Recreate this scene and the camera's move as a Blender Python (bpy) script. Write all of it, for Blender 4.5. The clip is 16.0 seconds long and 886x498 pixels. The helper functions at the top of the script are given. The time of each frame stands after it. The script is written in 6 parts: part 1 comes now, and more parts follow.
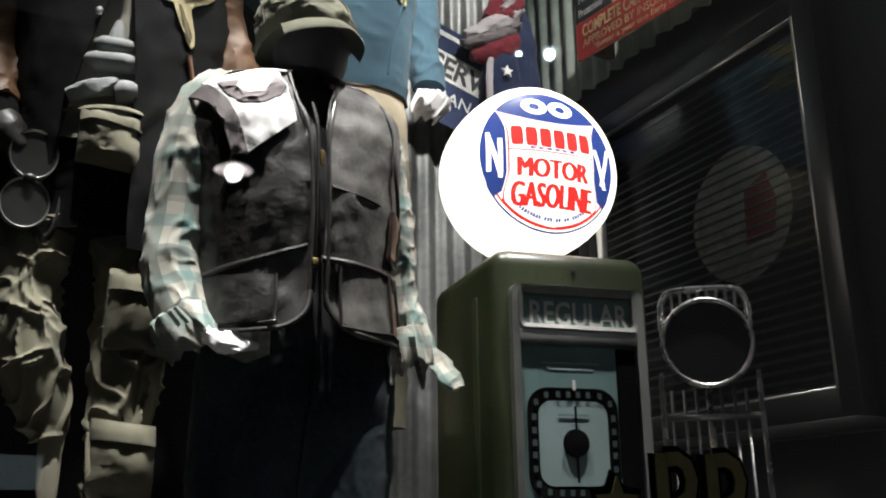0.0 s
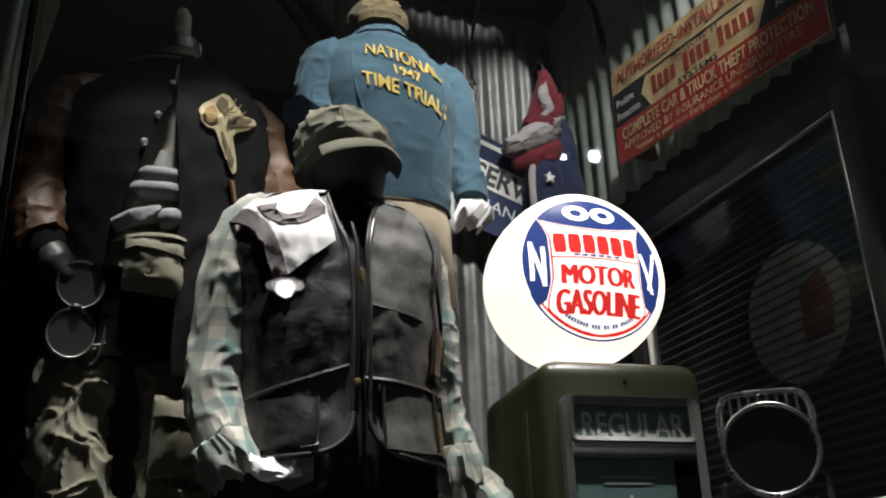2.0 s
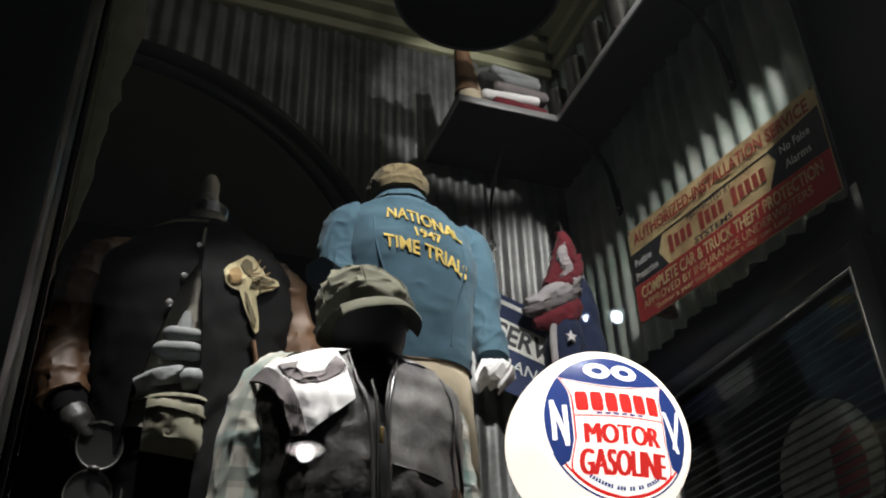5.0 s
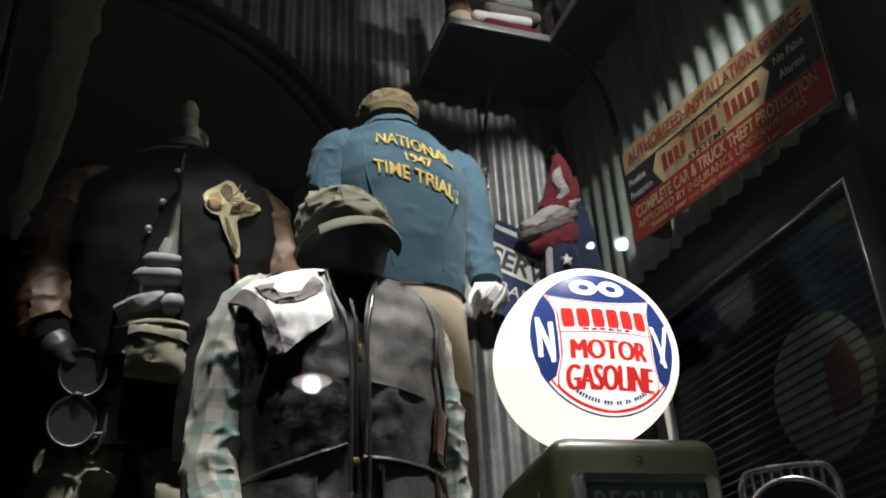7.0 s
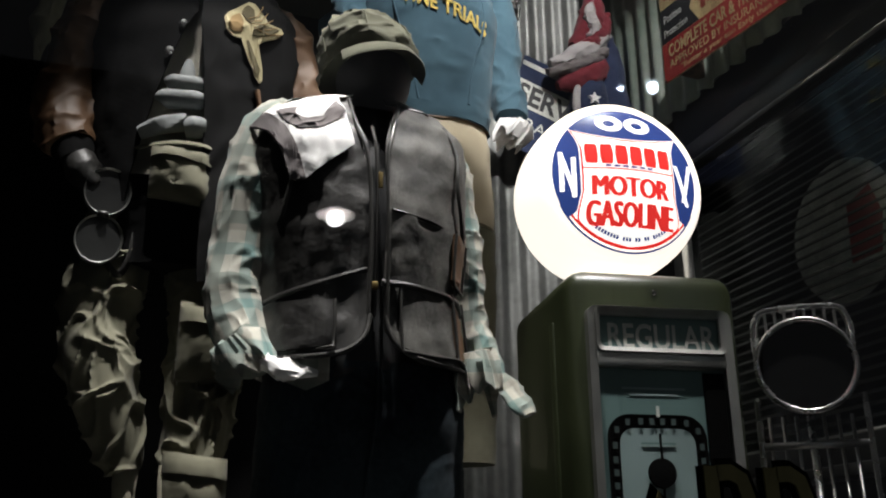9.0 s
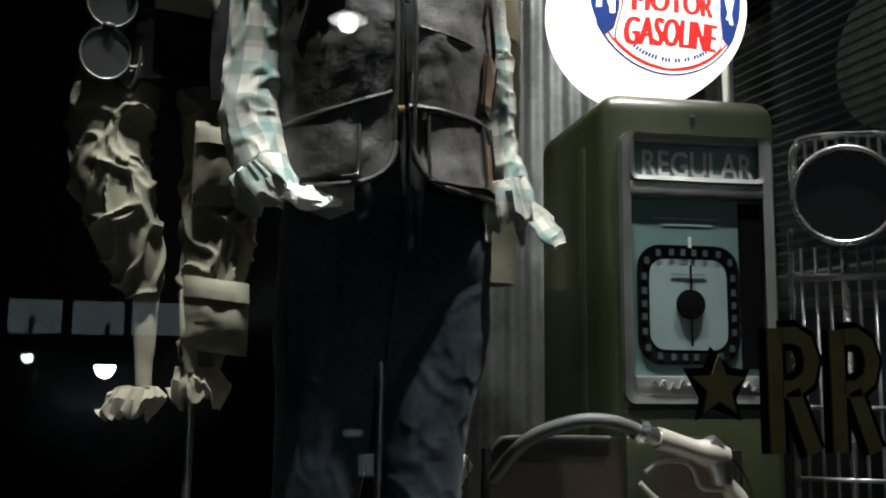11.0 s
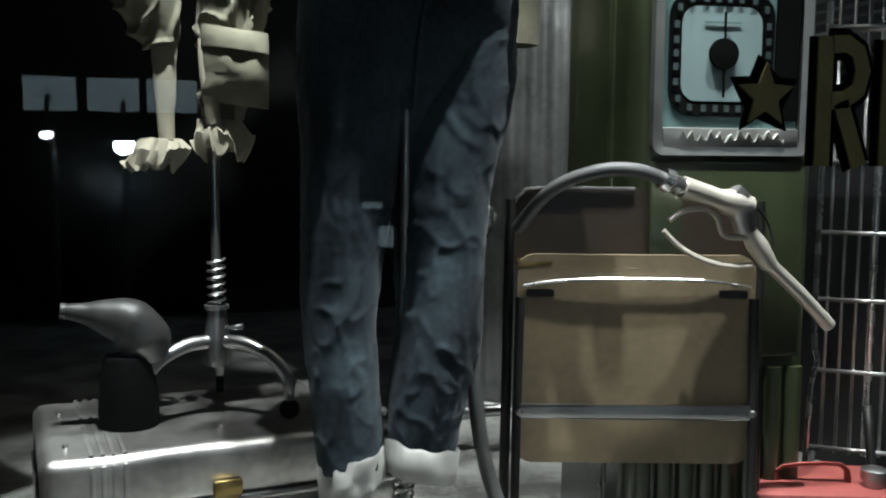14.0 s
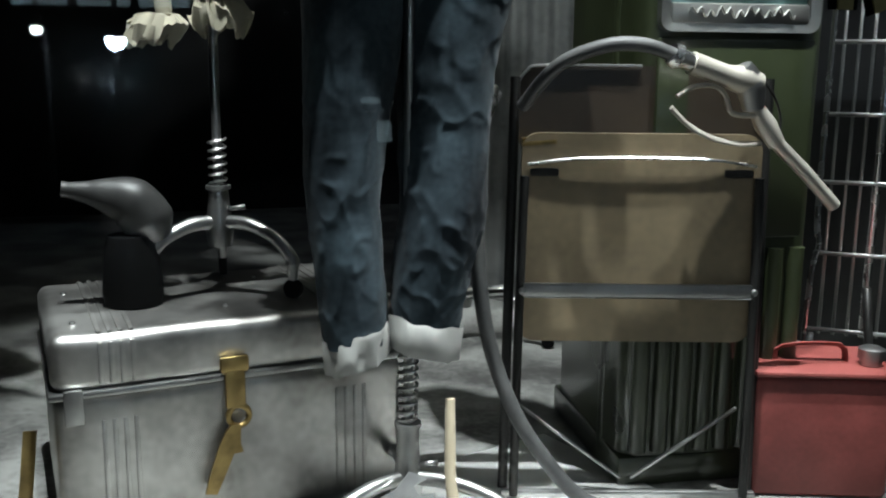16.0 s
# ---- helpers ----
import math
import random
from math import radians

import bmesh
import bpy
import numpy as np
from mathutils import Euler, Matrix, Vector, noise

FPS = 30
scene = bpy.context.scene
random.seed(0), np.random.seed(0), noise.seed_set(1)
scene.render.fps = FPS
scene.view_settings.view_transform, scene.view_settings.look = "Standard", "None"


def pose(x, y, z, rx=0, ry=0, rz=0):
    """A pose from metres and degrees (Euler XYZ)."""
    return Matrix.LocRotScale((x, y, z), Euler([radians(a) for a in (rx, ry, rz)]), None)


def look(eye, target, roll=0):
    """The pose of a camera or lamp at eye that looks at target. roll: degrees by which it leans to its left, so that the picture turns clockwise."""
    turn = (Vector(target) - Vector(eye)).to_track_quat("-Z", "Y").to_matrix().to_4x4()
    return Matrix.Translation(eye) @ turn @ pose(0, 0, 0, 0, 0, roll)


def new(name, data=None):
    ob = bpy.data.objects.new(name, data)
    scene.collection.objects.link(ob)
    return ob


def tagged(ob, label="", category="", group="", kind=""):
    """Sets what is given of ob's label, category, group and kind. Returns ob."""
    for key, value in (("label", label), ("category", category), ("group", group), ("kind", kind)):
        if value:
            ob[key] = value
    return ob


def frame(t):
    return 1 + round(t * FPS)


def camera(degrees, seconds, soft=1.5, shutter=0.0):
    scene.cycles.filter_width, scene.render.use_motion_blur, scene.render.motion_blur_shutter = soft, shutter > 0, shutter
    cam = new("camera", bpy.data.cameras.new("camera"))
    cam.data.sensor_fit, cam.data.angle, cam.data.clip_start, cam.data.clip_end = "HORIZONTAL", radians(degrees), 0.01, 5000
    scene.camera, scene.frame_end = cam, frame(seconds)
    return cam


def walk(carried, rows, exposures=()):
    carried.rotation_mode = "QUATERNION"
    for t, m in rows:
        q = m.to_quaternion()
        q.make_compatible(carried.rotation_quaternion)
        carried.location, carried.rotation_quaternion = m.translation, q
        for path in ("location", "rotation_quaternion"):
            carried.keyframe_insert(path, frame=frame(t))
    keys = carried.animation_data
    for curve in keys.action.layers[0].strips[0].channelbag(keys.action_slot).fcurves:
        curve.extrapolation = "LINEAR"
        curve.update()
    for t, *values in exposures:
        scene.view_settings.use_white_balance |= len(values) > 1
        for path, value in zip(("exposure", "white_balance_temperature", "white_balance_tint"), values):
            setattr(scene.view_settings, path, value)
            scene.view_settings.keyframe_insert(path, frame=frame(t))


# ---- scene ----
cam = camera(50.0, 16.0, 2.0)
PATH = [
    (0, (-0.067, -0.027, 0.873), (0.757, 1.707, 1.435), -0.74),
    (0.5, (-0.062, -0.025, 0.878), (0.714, 1.710, 1.499), -0.80),
    (1, (-0.056, -0.022, 0.879), (0.688, 1.706, 1.557), -1.14),
    (1.5, (-0.048, -0.017, 0.888), (0.673, 1.703, 1.612), -1.66),
    (2, (-0.040, -0.019, 0.896), (0.656, 1.690, 1.669), -2.09),
    (2.5, (-0.042, -0.023, 0.898), (0.634, 1.670, 1.720), -1.41),
    (3, (-0.048, -0.031, 0.893), (0.604, 1.612, 1.827), -1.42),
    (3.5, (-0.047, -0.033, 0.897), (0.582, 1.573, 1.910), -1.33),
    (4, (-0.052, -0.031, 0.896), (0.566, 1.549, 1.955), -2.03),
    (4.2, (-0.055, -0.028, 0.895), (0.560, 1.541, 1.971), -1.63),
    (6.3, (-0.004, -0.027, 0.861), (0.584, 1.560, 1.927), -2.79),
    (6.5, (-0.004, -0.012, 0.874), (0.598, 1.586, 1.914), -2.47),
    (7, (0.031, -0.008, 0.864), (0.636, 1.639, 1.823), -3.09),
    (7.5, (0.043, -0.006, 0.860), (0.650, 1.679, 1.750), -2.71),
    (8, (0.049, -0.003, 0.847), (0.651, 1.713, 1.681), -1.73),
    (8.5, (0.044, -0.000, 0.839), (0.642, 1.753, 1.594), -0.95),
    (9, (0.041, 0.001, 0.848), (0.631, 1.796, 1.503), -0.48),
    (9.2, (0.043, 0.002, 0.847), (0.630, 1.814, 1.455), -0.49),
    (11.3, (0.026, 0.077, 0.904), (0.626, 1.971, 1.129), 0.61),
    (11.5, (0.023, 0.075, 0.890), (0.620, 1.973, 1.095), 0.80),
    (12, (0.024, 0.079, 0.878), (0.612, 1.987, 1.001), 0.89),
    (12.5, (0.020, 0.091, 0.870), (0.607, 2.003, 0.912), 0.88),
    (13, (0.021, 0.095, 0.866), (0.602, 2.008, 0.816), 0.78),
    (13.5, (0.021, 0.099, 0.854), (0.599, 2.010, 0.734), 0.87),
    (14, (0.022, 0.098, 0.842), (0.597, 2.004, 0.651), 0.47),
    (14.5, (0.019, 0.100, 0.825), (0.596, 2.000, 0.587), 0.68),
    (15, (0.016, 0.101, 0.818), (0.592, 1.995, 0.532), 0.78),
    (15.5, (0.011, 0.103, 0.809), (0.587, 1.990, 0.476), 0.78),
    (16, (0.011, 0.105, 0.796), (0.587, 1.981, 0.407), 0.58),
]
walk(cam, [(t, look(eye, target, roll)) for t, eye, target, roll in PATH], [(0, 0.7, 6500, 10), (1.0, 0.3, 6500, 10), (1.8, 0.15, 6500, 10), (9.2, 0.15, 6500, 10), (11.3, 0.95, 6250, 6), (12.5, 1.4, 6100, 5), (14, 1.55, 6000, 3), (16, 1.5, 5900, 2)])

# ---- light ----
world = bpy.data.worlds.new("night")
scene.world = world
world.use_nodes = True
wbg = world.node_tree.nodes["Background"]
wbg.inputs[0].default_value = (0.14, 0.145, 0.155, 1)
wbg.inputs[1].default_value = 0.22


def spot(name, at_, to, watts, size, blend=0.35, radius=0.03, tint=(1, 0.98, 0.95)):
    d = bpy.data.lights.new(name, "SPOT")
    d.energy, d.spot_size, d.spot_blend, d.shadow_soft_size, d.color = watts, radians(size), blend, radius, tint
    ob = new(name, d)
    ob.matrix_world = look(at_, to)
    return ob


SPOTS = [
    ((0.22, 1.16, 3.9), (0.44, 1.6, 1.3), 300, 27),
    ((1.3, 1.0, 3.9), (0.72, 1.62, 0.7), 340, 42),
    ((0.85, 1.45, 3.9), (0.92, 2.66, 2.62), 240, 30),
    ((0.0, 1.1, 3.9), (0.08, 1.86, 0.42), 220, 20),
    ((1.3, 1.15, 3.9), (1.7, 2.62, 2.58), 165, 48),
    # last row is an unseen fill, added to brighten the shelf stack and ceiling
    ((1.46, 1.0, 3.72), (1.34, 2.74, 3.76), 90, 27),
]
for a, b, w, sz in SPOTS:
    spot("spotlight", a, b, w, sz)

# weak unseen point light, added to brighten the ceiling and upper walls
ceil_fill = bpy.data.lights.new("ceiling_fill", "POINT")
ceil_fill.energy, ceil_fill.shadow_soft_size, ceil_fill.color = 11, 0.08, (1, 0.97, 0.9)
new("ceiling_fill", ceil_fill).location = (1.25, 1.2, 4.1)

# ---- materials ----


def mat(name, c1, c2=None, rough=0.7, metal=0.0, scale=6.0, fine=120.0, bump=0.15, spec=0.5, rvar=0.15, detail=6.0, contrast=0.5, coat=0.0):
    """A surface of two mingled tones, with stains, grain and fine relief."""
    m = bpy.data.materials.new(name)
    m.use_nodes = True
    nt = m.node_tree
    p = nt.nodes["Principled BSDF"]
    tc = nt.nodes.new("ShaderNodeTexCoord")
    n1 = nt.nodes.new("ShaderNodeTexNoise")
    n1.inputs["Scale"].default_value, n1.inputs["Detail"].default_value = scale, detail
    n2 = nt.nodes.new("ShaderNodeTexNoise")
    n2.inputs["Scale"].default_value, n2.inputs["Detail"].default_value = fine, 3
    for n in (n1, n2):
        nt.links.new(tc.outputs["Object"], n.inputs["Vector"])
    ramp = nt.nodes.new("ShaderNodeValToRGB")
    ramp.color_ramp.elements[0].position, ramp.color_ramp.elements[1].position = 0.5 - contrast / 2, 0.5 + contrast / 2
    c2 = c2 or tuple(v * 0.7 for v in c1)
    ramp.color_ramp.elements[0].color, ramp.color_ramp.elements[1].color = (*c2, 1), (*c1, 1)
    add = nt.nodes.new("ShaderNodeMath")
    add.operation = "MULTIPLY_ADD"
    add.inputs[1].default_value, add.inputs[2].default_value = 0.3, -0.15
    nt.links.new(n2.outputs["Fac"], add.inputs[0])
    plus = nt.nodes.new("ShaderNodeMath")
    nt.links.new(n1.outputs["Fac"], plus.inputs[0])
    nt.links.new(add.outputs[0], plus.inputs[1])
    nt.links.new(plus.outputs[0], ramp.inputs[0])
    nt.links.new(ramp.outputs[0], p.inputs["Base Color"])
    mr = nt.nodes.new("ShaderNodeMapRange")
    mr.inputs["To Min"].default_value, mr.inputs["To Max"].default_value = max(0.03, rough - rvar), min(1, rough + rvar)
    nt.links.new(n1.outputs["Fac"], mr.inputs["Value"])
    nt.links.new(mr.outputs[0], p.inputs["Roughness"])
    p.inputs["Metallic"].default_value = metal
    p.inputs["Specular IOR Level"].default_value = spec
    p.inputs["Coat Weight"].default_value = coat
    b = nt.nodes.new("ShaderNodeBump")
    b.inputs["Strength"].default_value, b.inputs["Distance"].default_value = bump, 0.004
    nt.links.new(plus.outputs[0], b.inputs["Height"])
    nt.links.new(b.outputs[0], p.inputs["Normal"])
    return m


def cloth(name, c1, c2=None, weave=700.0, scale=9.0, **kw):
    """Woven cloth: mingled tones, creases at hand's width, and a fine twill."""
    m = mat(name, c1, c2, rough=kw.get("rough", 0.9), scale=scale, fine=90, bump=0.35, spec=0.15, rvar=0.06, contrast=kw.get("contrast", 0.6))
    nt = m.node_tree
    p = nt.nodes["Principled BSDF"]
    tc = nt.nodes["Texture Coordinate"]
    w = nt.nodes.new("ShaderNodeTexWave")
    w.bands_direction = "DIAGONAL"
    w.inputs["Scale"].default_value = weave / 6.28
    nt.links.new(tc.outputs["Object"], w.inputs["Vector"])
    b = nt.nodes.new("ShaderNodeBump")
    b.inputs["Strength"].default_value, b.inputs["Distance"].default_value = 0.12, 0.001
    nt.links.new(w.outputs["Fac"], b.inputs["Height"])
    nt.links.new(nt.nodes["Bump"].outputs[0], b.inputs["Normal"])
    nt.links.new(b.outputs[0], p.inputs["Normal"])
    p.inputs["Sheen Weight"].default_value = 0.08
    return m


def glow(name, colour, power):
    m = bpy.data.materials.new(name)
    m.use_nodes = True
    p = m.node_tree.nodes["Principled BSDF"]
    p.inputs["Base Color"].default_value = (*colour, 1)
    p.inputs["Emission Color"].default_value = (*colour, 1)
    p.inputs["Emission Strength"].default_value = power
    p.inputs["Roughness"].default_value = 0.25
    return m


def pane_material(name, tint=(1, 1, 1), ior=1.5):
    m = bpy.data.materials.new(name)
    m.use_nodes = True
    nt = m.node_tree
    nt.nodes.clear()
    out = nt.nodes.new("ShaderNodeOutputMaterial")
    mix = nt.nodes.new("ShaderNodeMixShader")
    tr = nt.nodes.new("ShaderNodeBsdfTransparent")
    tr.inputs[0].default_value = (*tint, 1)
    gl = nt.nodes.new("ShaderNodeBsdfGlossy")
    gl.inputs["Roughness"].default_value = 0.0
    lw = nt.nodes.new("ShaderNodeLayerWeight")
    lw.inputs[0].default_value = 0.5
    pw = nt.nodes.new("ShaderNodeMath")
    pw.operation = "POWER"
    pw.inputs[1].default_value = 5
    fr = nt.nodes.new("ShaderNodeMath")
    fr.operation = "MULTIPLY_ADD"
    fr.inputs[1].default_value, fr.inputs[2].default_value = 0.9, ((ior - 1) / (ior + 1)) ** 2
    nt.links.new(lw.outputs["Facing"], pw.inputs[0])
    nt.links.new(pw.outputs[0], fr.inputs[0])
    nt.links.new(fr.outputs[0], mix.inputs[0])
    nt.links.new(tr.outputs[0], mix.inputs[1])
    nt.links.new(gl.outputs[0], mix.inputs[2])
    nt.links.new(mix.outputs[0], out.inputs[0])
    return m


def plaid_material():
    """Cream flannel with blocks of teal, grey and pale blue."""
    m = cloth("plaid_flannel", (0.6, 0.58, 0.5), (0.34, 0.33, 0.29))
    nt = m.node_tree
    p = nt.nodes["Principled BSDF"]
    base = p.inputs["Base Color"].links[0].from_socket
    uv = nt.nodes.new("ShaderNodeUVMap")
    sep = nt.nodes.new("ShaderNodeSeparateXYZ")
    nt.links.new(uv.outputs[0], sep.inputs[0])
    last = base
    for axis, freq, cut, col, fac in (("X", 16, 0.4, (0.07, 0.19, 0.19), 0.5), ("Y", 16, 0.4, (0.07, 0.19, 0.19), 0.5), ("X", 8, 0.3, (0.2, 0.19, 0.16), 0.45), ("Y", 8, 0.3, (0.2, 0.19, 0.16), 0.45)):
        mul = nt.nodes.new("ShaderNodeMath")
        mul.operation = "MULTIPLY"
        mul.inputs[1].default_value = freq
        nt.links.new(sep.outputs[axis], mul.inputs[0])
        fr = nt.nodes.new("ShaderNodeMath")
        fr.operation = "FRACT"
        nt.links.new(mul.outputs[0], fr.inputs[0])
        lt = nt.nodes.new("ShaderNodeMath")
        lt.operation = "LESS_THAN"
        lt.inputs[1].default_value = cut
        nt.links.new(fr.outputs[0], lt.inputs[0])
        f = nt.nodes.new("ShaderNodeMath")
        f.operation = "MULTIPLY"
        f.inputs[1].default_value = fac
        nt.links.new(lt.outputs[0], f.inputs[0])
        mx = nt.nodes.new("ShaderNodeMix")
        mx.data_type = "RGBA"
        nt.links.new(f.outputs[0], mx.inputs[0])
        nt.links.new(last, mx.inputs[6])
        mx.inputs[7].default_value = (*col, 1)
        last = mx.outputs[2]
    nt.links.new(last, p.inputs["Base Color"])
    return m


M_FLOOR = mat("worn_painted_floor", (0.3, 0.3, 0.28), (0.075, 0.072, 0.068), rough=0.5, scale=5, fine=60, contrast=0.25)
M_BLACKWALL = mat("near_black_wood", (0.012, 0.012, 0.012), (0.007, 0.007, 0.007), rough=0.45, scale=4, fine=50)
M_FRAME = mat("dark_window_paint", (0.02, 0.021, 0.02), (0.012, 0.012, 0.012), rough=0.35, scale=5, fine=80)
M_CEIL = mat("olive_cream_ceiling_paint", (0.34, 0.34, 0.22), (0.24, 0.24, 0.15), rough=0.6, scale=3, fine=30)
M_TIN = mat("weathered_corrugated_iron", (0.23, 0.235, 0.23), (0.09, 0.095, 0.09), rough=0.5, metal=0.55, scale=5, fine=45, contrast=0.4)
M_TINGREEN = mat("green_washed_corrugated_iron", (0.3, 0.33, 0.3), (0.14, 0.18, 0.15), rough=0.55, metal=0.3, scale=4, fine=45, contrast=0.4)
M_SHELF = mat("black_shelf_board", (0.02, 0.02, 0.021), (0.012, 0.012, 0.012), rough=0.6)
M_SHELFEDGE = mat("grey_shelf_edge", (0.34, 0.34, 0.34), (0.24, 0.24, 0.24), rough=0.4, metal=0.4, scale=12)
M_IRON = mat("dark_iron", (0.06, 0.06, 0.058), (0.03, 0.028, 0.026), rough=0.45, metal=0.8, scale=14)
M_CHROME = mat("chrome", (0.74, 0.74, 0.72), (0.55, 0.55, 0.54), rough=0.27, metal=1.0, scale=20, bump=0.03, rvar=0.08)
M_STEEL = mat("scuffed_steel", (0.5, 0.5, 0.49), (0.3, 0.3, 0.29), rough=0.36, metal=1.0, scale=12, bump=0.06)
M_STEELDARK = mat("dull_dark_steel", (0.05, 0.05, 0.048), (0.02, 0.02, 0.019), rough=0.5, metal=0.5, scale=14)
M_ALU = mat("scuffed_aluminium", (0.66, 0.65, 0.62), (0.3, 0.29, 0.27), rough=0.4, metal=1.0, scale=7, fine=60, bump=0.15, contrast=0.35)
M_SPOUT = mat("pale_scuffed_metal", (0.62, 0.58, 0.5), (0.45, 0.42, 0.36), rough=0.45, metal=0.55, scale=18)
M_BRASS = mat("aged_brass", (0.45, 0.33, 0.13), (0.22, 0.16, 0.07), rough=0.38, metal=1.0, scale=25)
M_LEATHER = mat("worn_black_leather", (0.045, 0.043, 0.04), (0.01, 0.0095, 0.009), rough=0.42, scale=11, fine=130, bump=0.9, contrast=0.35, rvar=0.2)
M_LEATHERGREY = mat("scuffed_grey_suede_leather", (0.12, 0.115, 0.105), (0.028, 0.027, 0.025), rough=0.7, scale=16, fine=150, bump=0.9, contrast=0.3)
M_TRIM = mat("black_leather_piping", (0.05, 0.048, 0.045), (0.02, 0.02, 0.018), rough=0.35, scale=30, fine=200)
M_BROWNLEATHER = mat("brown_suede_leather", (0.16, 0.085, 0.04), (0.07, 0.035, 0.018), rough=0.6, scale=16, fine=160, bump=0.4)
M_PLAID = plaid_material()
M_DENIM = cloth("washed_indigo_denim", (0.042, 0.062, 0.075), (0.005, 0.0075, 0.011), weave=1100, scale=5, contrast=0.36)
M_CUFF = cloth("pale_denim_reverse", (0.5, 0.5, 0.47), (0.36, 0.36, 0.34), weave=900, scale=14)
M_KHAKI = cloth("olive_khaki_cotton", (0.2, 0.192, 0.14), (0.1, 0.096, 0.068), scale=8)
M_KHAKIPALE = cloth("pale_khaki_lining", (0.36, 0.34, 0.26), (0.22, 0.2, 0.15), scale=10)
M_CREAM = cloth("cream_cotton_twill", (0.55, 0.48, 0.35), (0.4, 0.34, 0.24), scale=7)
M_CAP = cloth("olive_herringbone_cotton", (0.135, 0.135, 0.095), (0.075, 0.075, 0.052), weave=500, scale=14)
M_CAPTAN = cloth("tan_waxed_cotton", (0.14, 0.112, 0.06), (0.075, 0.06, 0.033), weave=500, scale=14)
M_BLUE = cloth("faded_blue_cotton", (0.058, 0.112, 0.145), (0.024, 0.054, 0.078), scale=6)
M_WOOL = cloth("black_wool_melton", (0.004, 0.0038, 0.004), (0.002, 0.002, 0.0022), weave=300, scale=10)
M_WOOL.node_tree.nodes["Principled BSDF"].inputs["Sheen Weight"].default_value = 0.0
M_TANLEATHER = mat("tan_leather", (0.2, 0.105, 0.05), (0.075, 0.038, 0.018), rough=0.55, scale=9, fine=140, bump=0.3)
M_FELT = cloth("cream_chenille", (0.5, 0.44, 0.27), (0.36, 0.31, 0.18), weave=350, scale=20)
M_FELTBROWN = cloth("ochre_felt", (0.3, 0.2, 0.09), (0.2, 0.13, 0.06), weave=350, scale=20)
M_FELTOLIVE = cloth("olive_felt", (0.13, 0.11, 0.06), (0.08, 0.065, 0.035), weave=350, scale=20)
M_KNIT = cloth("grey_ribbed_knit", (0.26, 0.27, 0.27), (0.14, 0.15, 0.15), weave=250, scale=18)
M_YELLOW = cloth("gold_felt", (0.56, 0.43, 0.12), (0.42, 0.31, 0.08), weave=350, scale=25)
M_WHITECLOTH = cloth("white_canvas", (0.78, 0.77, 0.76), (0.66, 0.65, 0.65), weave=500, scale=8)
M_GREYCLOTH = cloth("grey_brown_canvas_print", (0.2, 0.18, 0.18), (0.13, 0.115, 0.115), weave=500, scale=10)
M_RED = cloth("dark_red_cotton", (0.17, 0.025, 0.035), (0.09, 0.014, 0.02), scale=10)
M_PALESTRIPE = cloth("greyed_white_cotton", (0.42, 0.4, 0.4), (0.24, 0.22, 0.23), scale=9)
M_NAVY = cloth("navy_cotton", (0.025, 0.035, 0.075), (0.015, 0.02, 0.045), scale=10)
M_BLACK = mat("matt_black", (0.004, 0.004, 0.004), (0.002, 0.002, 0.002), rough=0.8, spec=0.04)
M_MANNEQUIN = mat("dark_fabric_mannequin", (0.02, 0.02, 0.022), (0.012, 0.012, 0.013), rough=0.75)
M_FORM = mat("linen_dress_form", (0.45, 0.43, 0.36), (0.32, 0.3, 0.25), rough=0.7, scale=14)
M_OLIVE = mat("olive_green_enamel", (0.04, 0.049, 0.022), (0.013, 0.017, 0.008), rough=0.32, scale=4, fine=40, bump=0.1, coat=0.35, contrast=0.55)
M_BEZEL = mat("cast_aluminium", (0.5, 0.5, 0.47), (0.33, 0.33, 0.31), rough=0.38, metal=0.9, scale=18, bump=0.1)
M_TEAL = mat("faded_teal_enamel", (0.12, 0.2, 0.19), (0.075, 0.13, 0.125), rough=0.5, scale=8)
M_DIALMARK = mat("dim_dial_mark_enamel", (0.045, 0.07, 0.068), (0.03, 0.045, 0.044), rough=0.5)
M_DIAL = mat("pale_blue_dial_enamel", (0.24, 0.32, 0.32), (0.17, 0.23, 0.23), rough=0.4, scale=7)
M_SIGNWHITE = mat("chipped_white_enamel", (0.55, 0.56, 0.52), (0.36, 0.37, 0.35), rough=0.4, scale=20, contrast=0.3)
M_GLOBE = glow("lit_milk_glass", (1.0, 0.93, 0.82), 1.05)
M_GRED = glow("lit_red_lettering", (0.75, 0.035, 0.03), 0.75)
M_GBLUE = glow("lit_navy_lettering", (0.025, 0.05, 0.2), 0.75)
M_GWHITE = glow("lit_white_lettering", (1.0, 0.97, 0.92), 1.05)
M_SCREAM = mat("yellowed_cream_sign_paint", (0.46, 0.37, 0.19), (0.2, 0.14, 0.07), rough=0.5, scale=9, contrast=0.35)
M_SRED = mat("worn_red_sign_paint", (0.3, 0.022, 0.02), (0.17, 0.014, 0.013), rough=0.45, scale=6)
M_SBLACK = mat("worn_black_sign_paint", (0.017, 0.018, 0.02), (0.01, 0.01, 0.012), rough=0.45, scale=8)
M_SLETTER = mat("darkred_sign_lettering", (0.23, 0.035, 0.02), (0.14, 0.02, 0.015), rough=0.5, scale=20)
M_SRUST = mat("rusted_tin_edge", (0.12, 0.08, 0.05), (0.04, 0.03, 0.02), rough=0.8, scale=30)
M_PLY = mat("varnished_plywood", (0.28, 0.22, 0.13), (0.12, 0.095, 0.06), rough=0.45, scale=6, fine=70, coat=0.2)
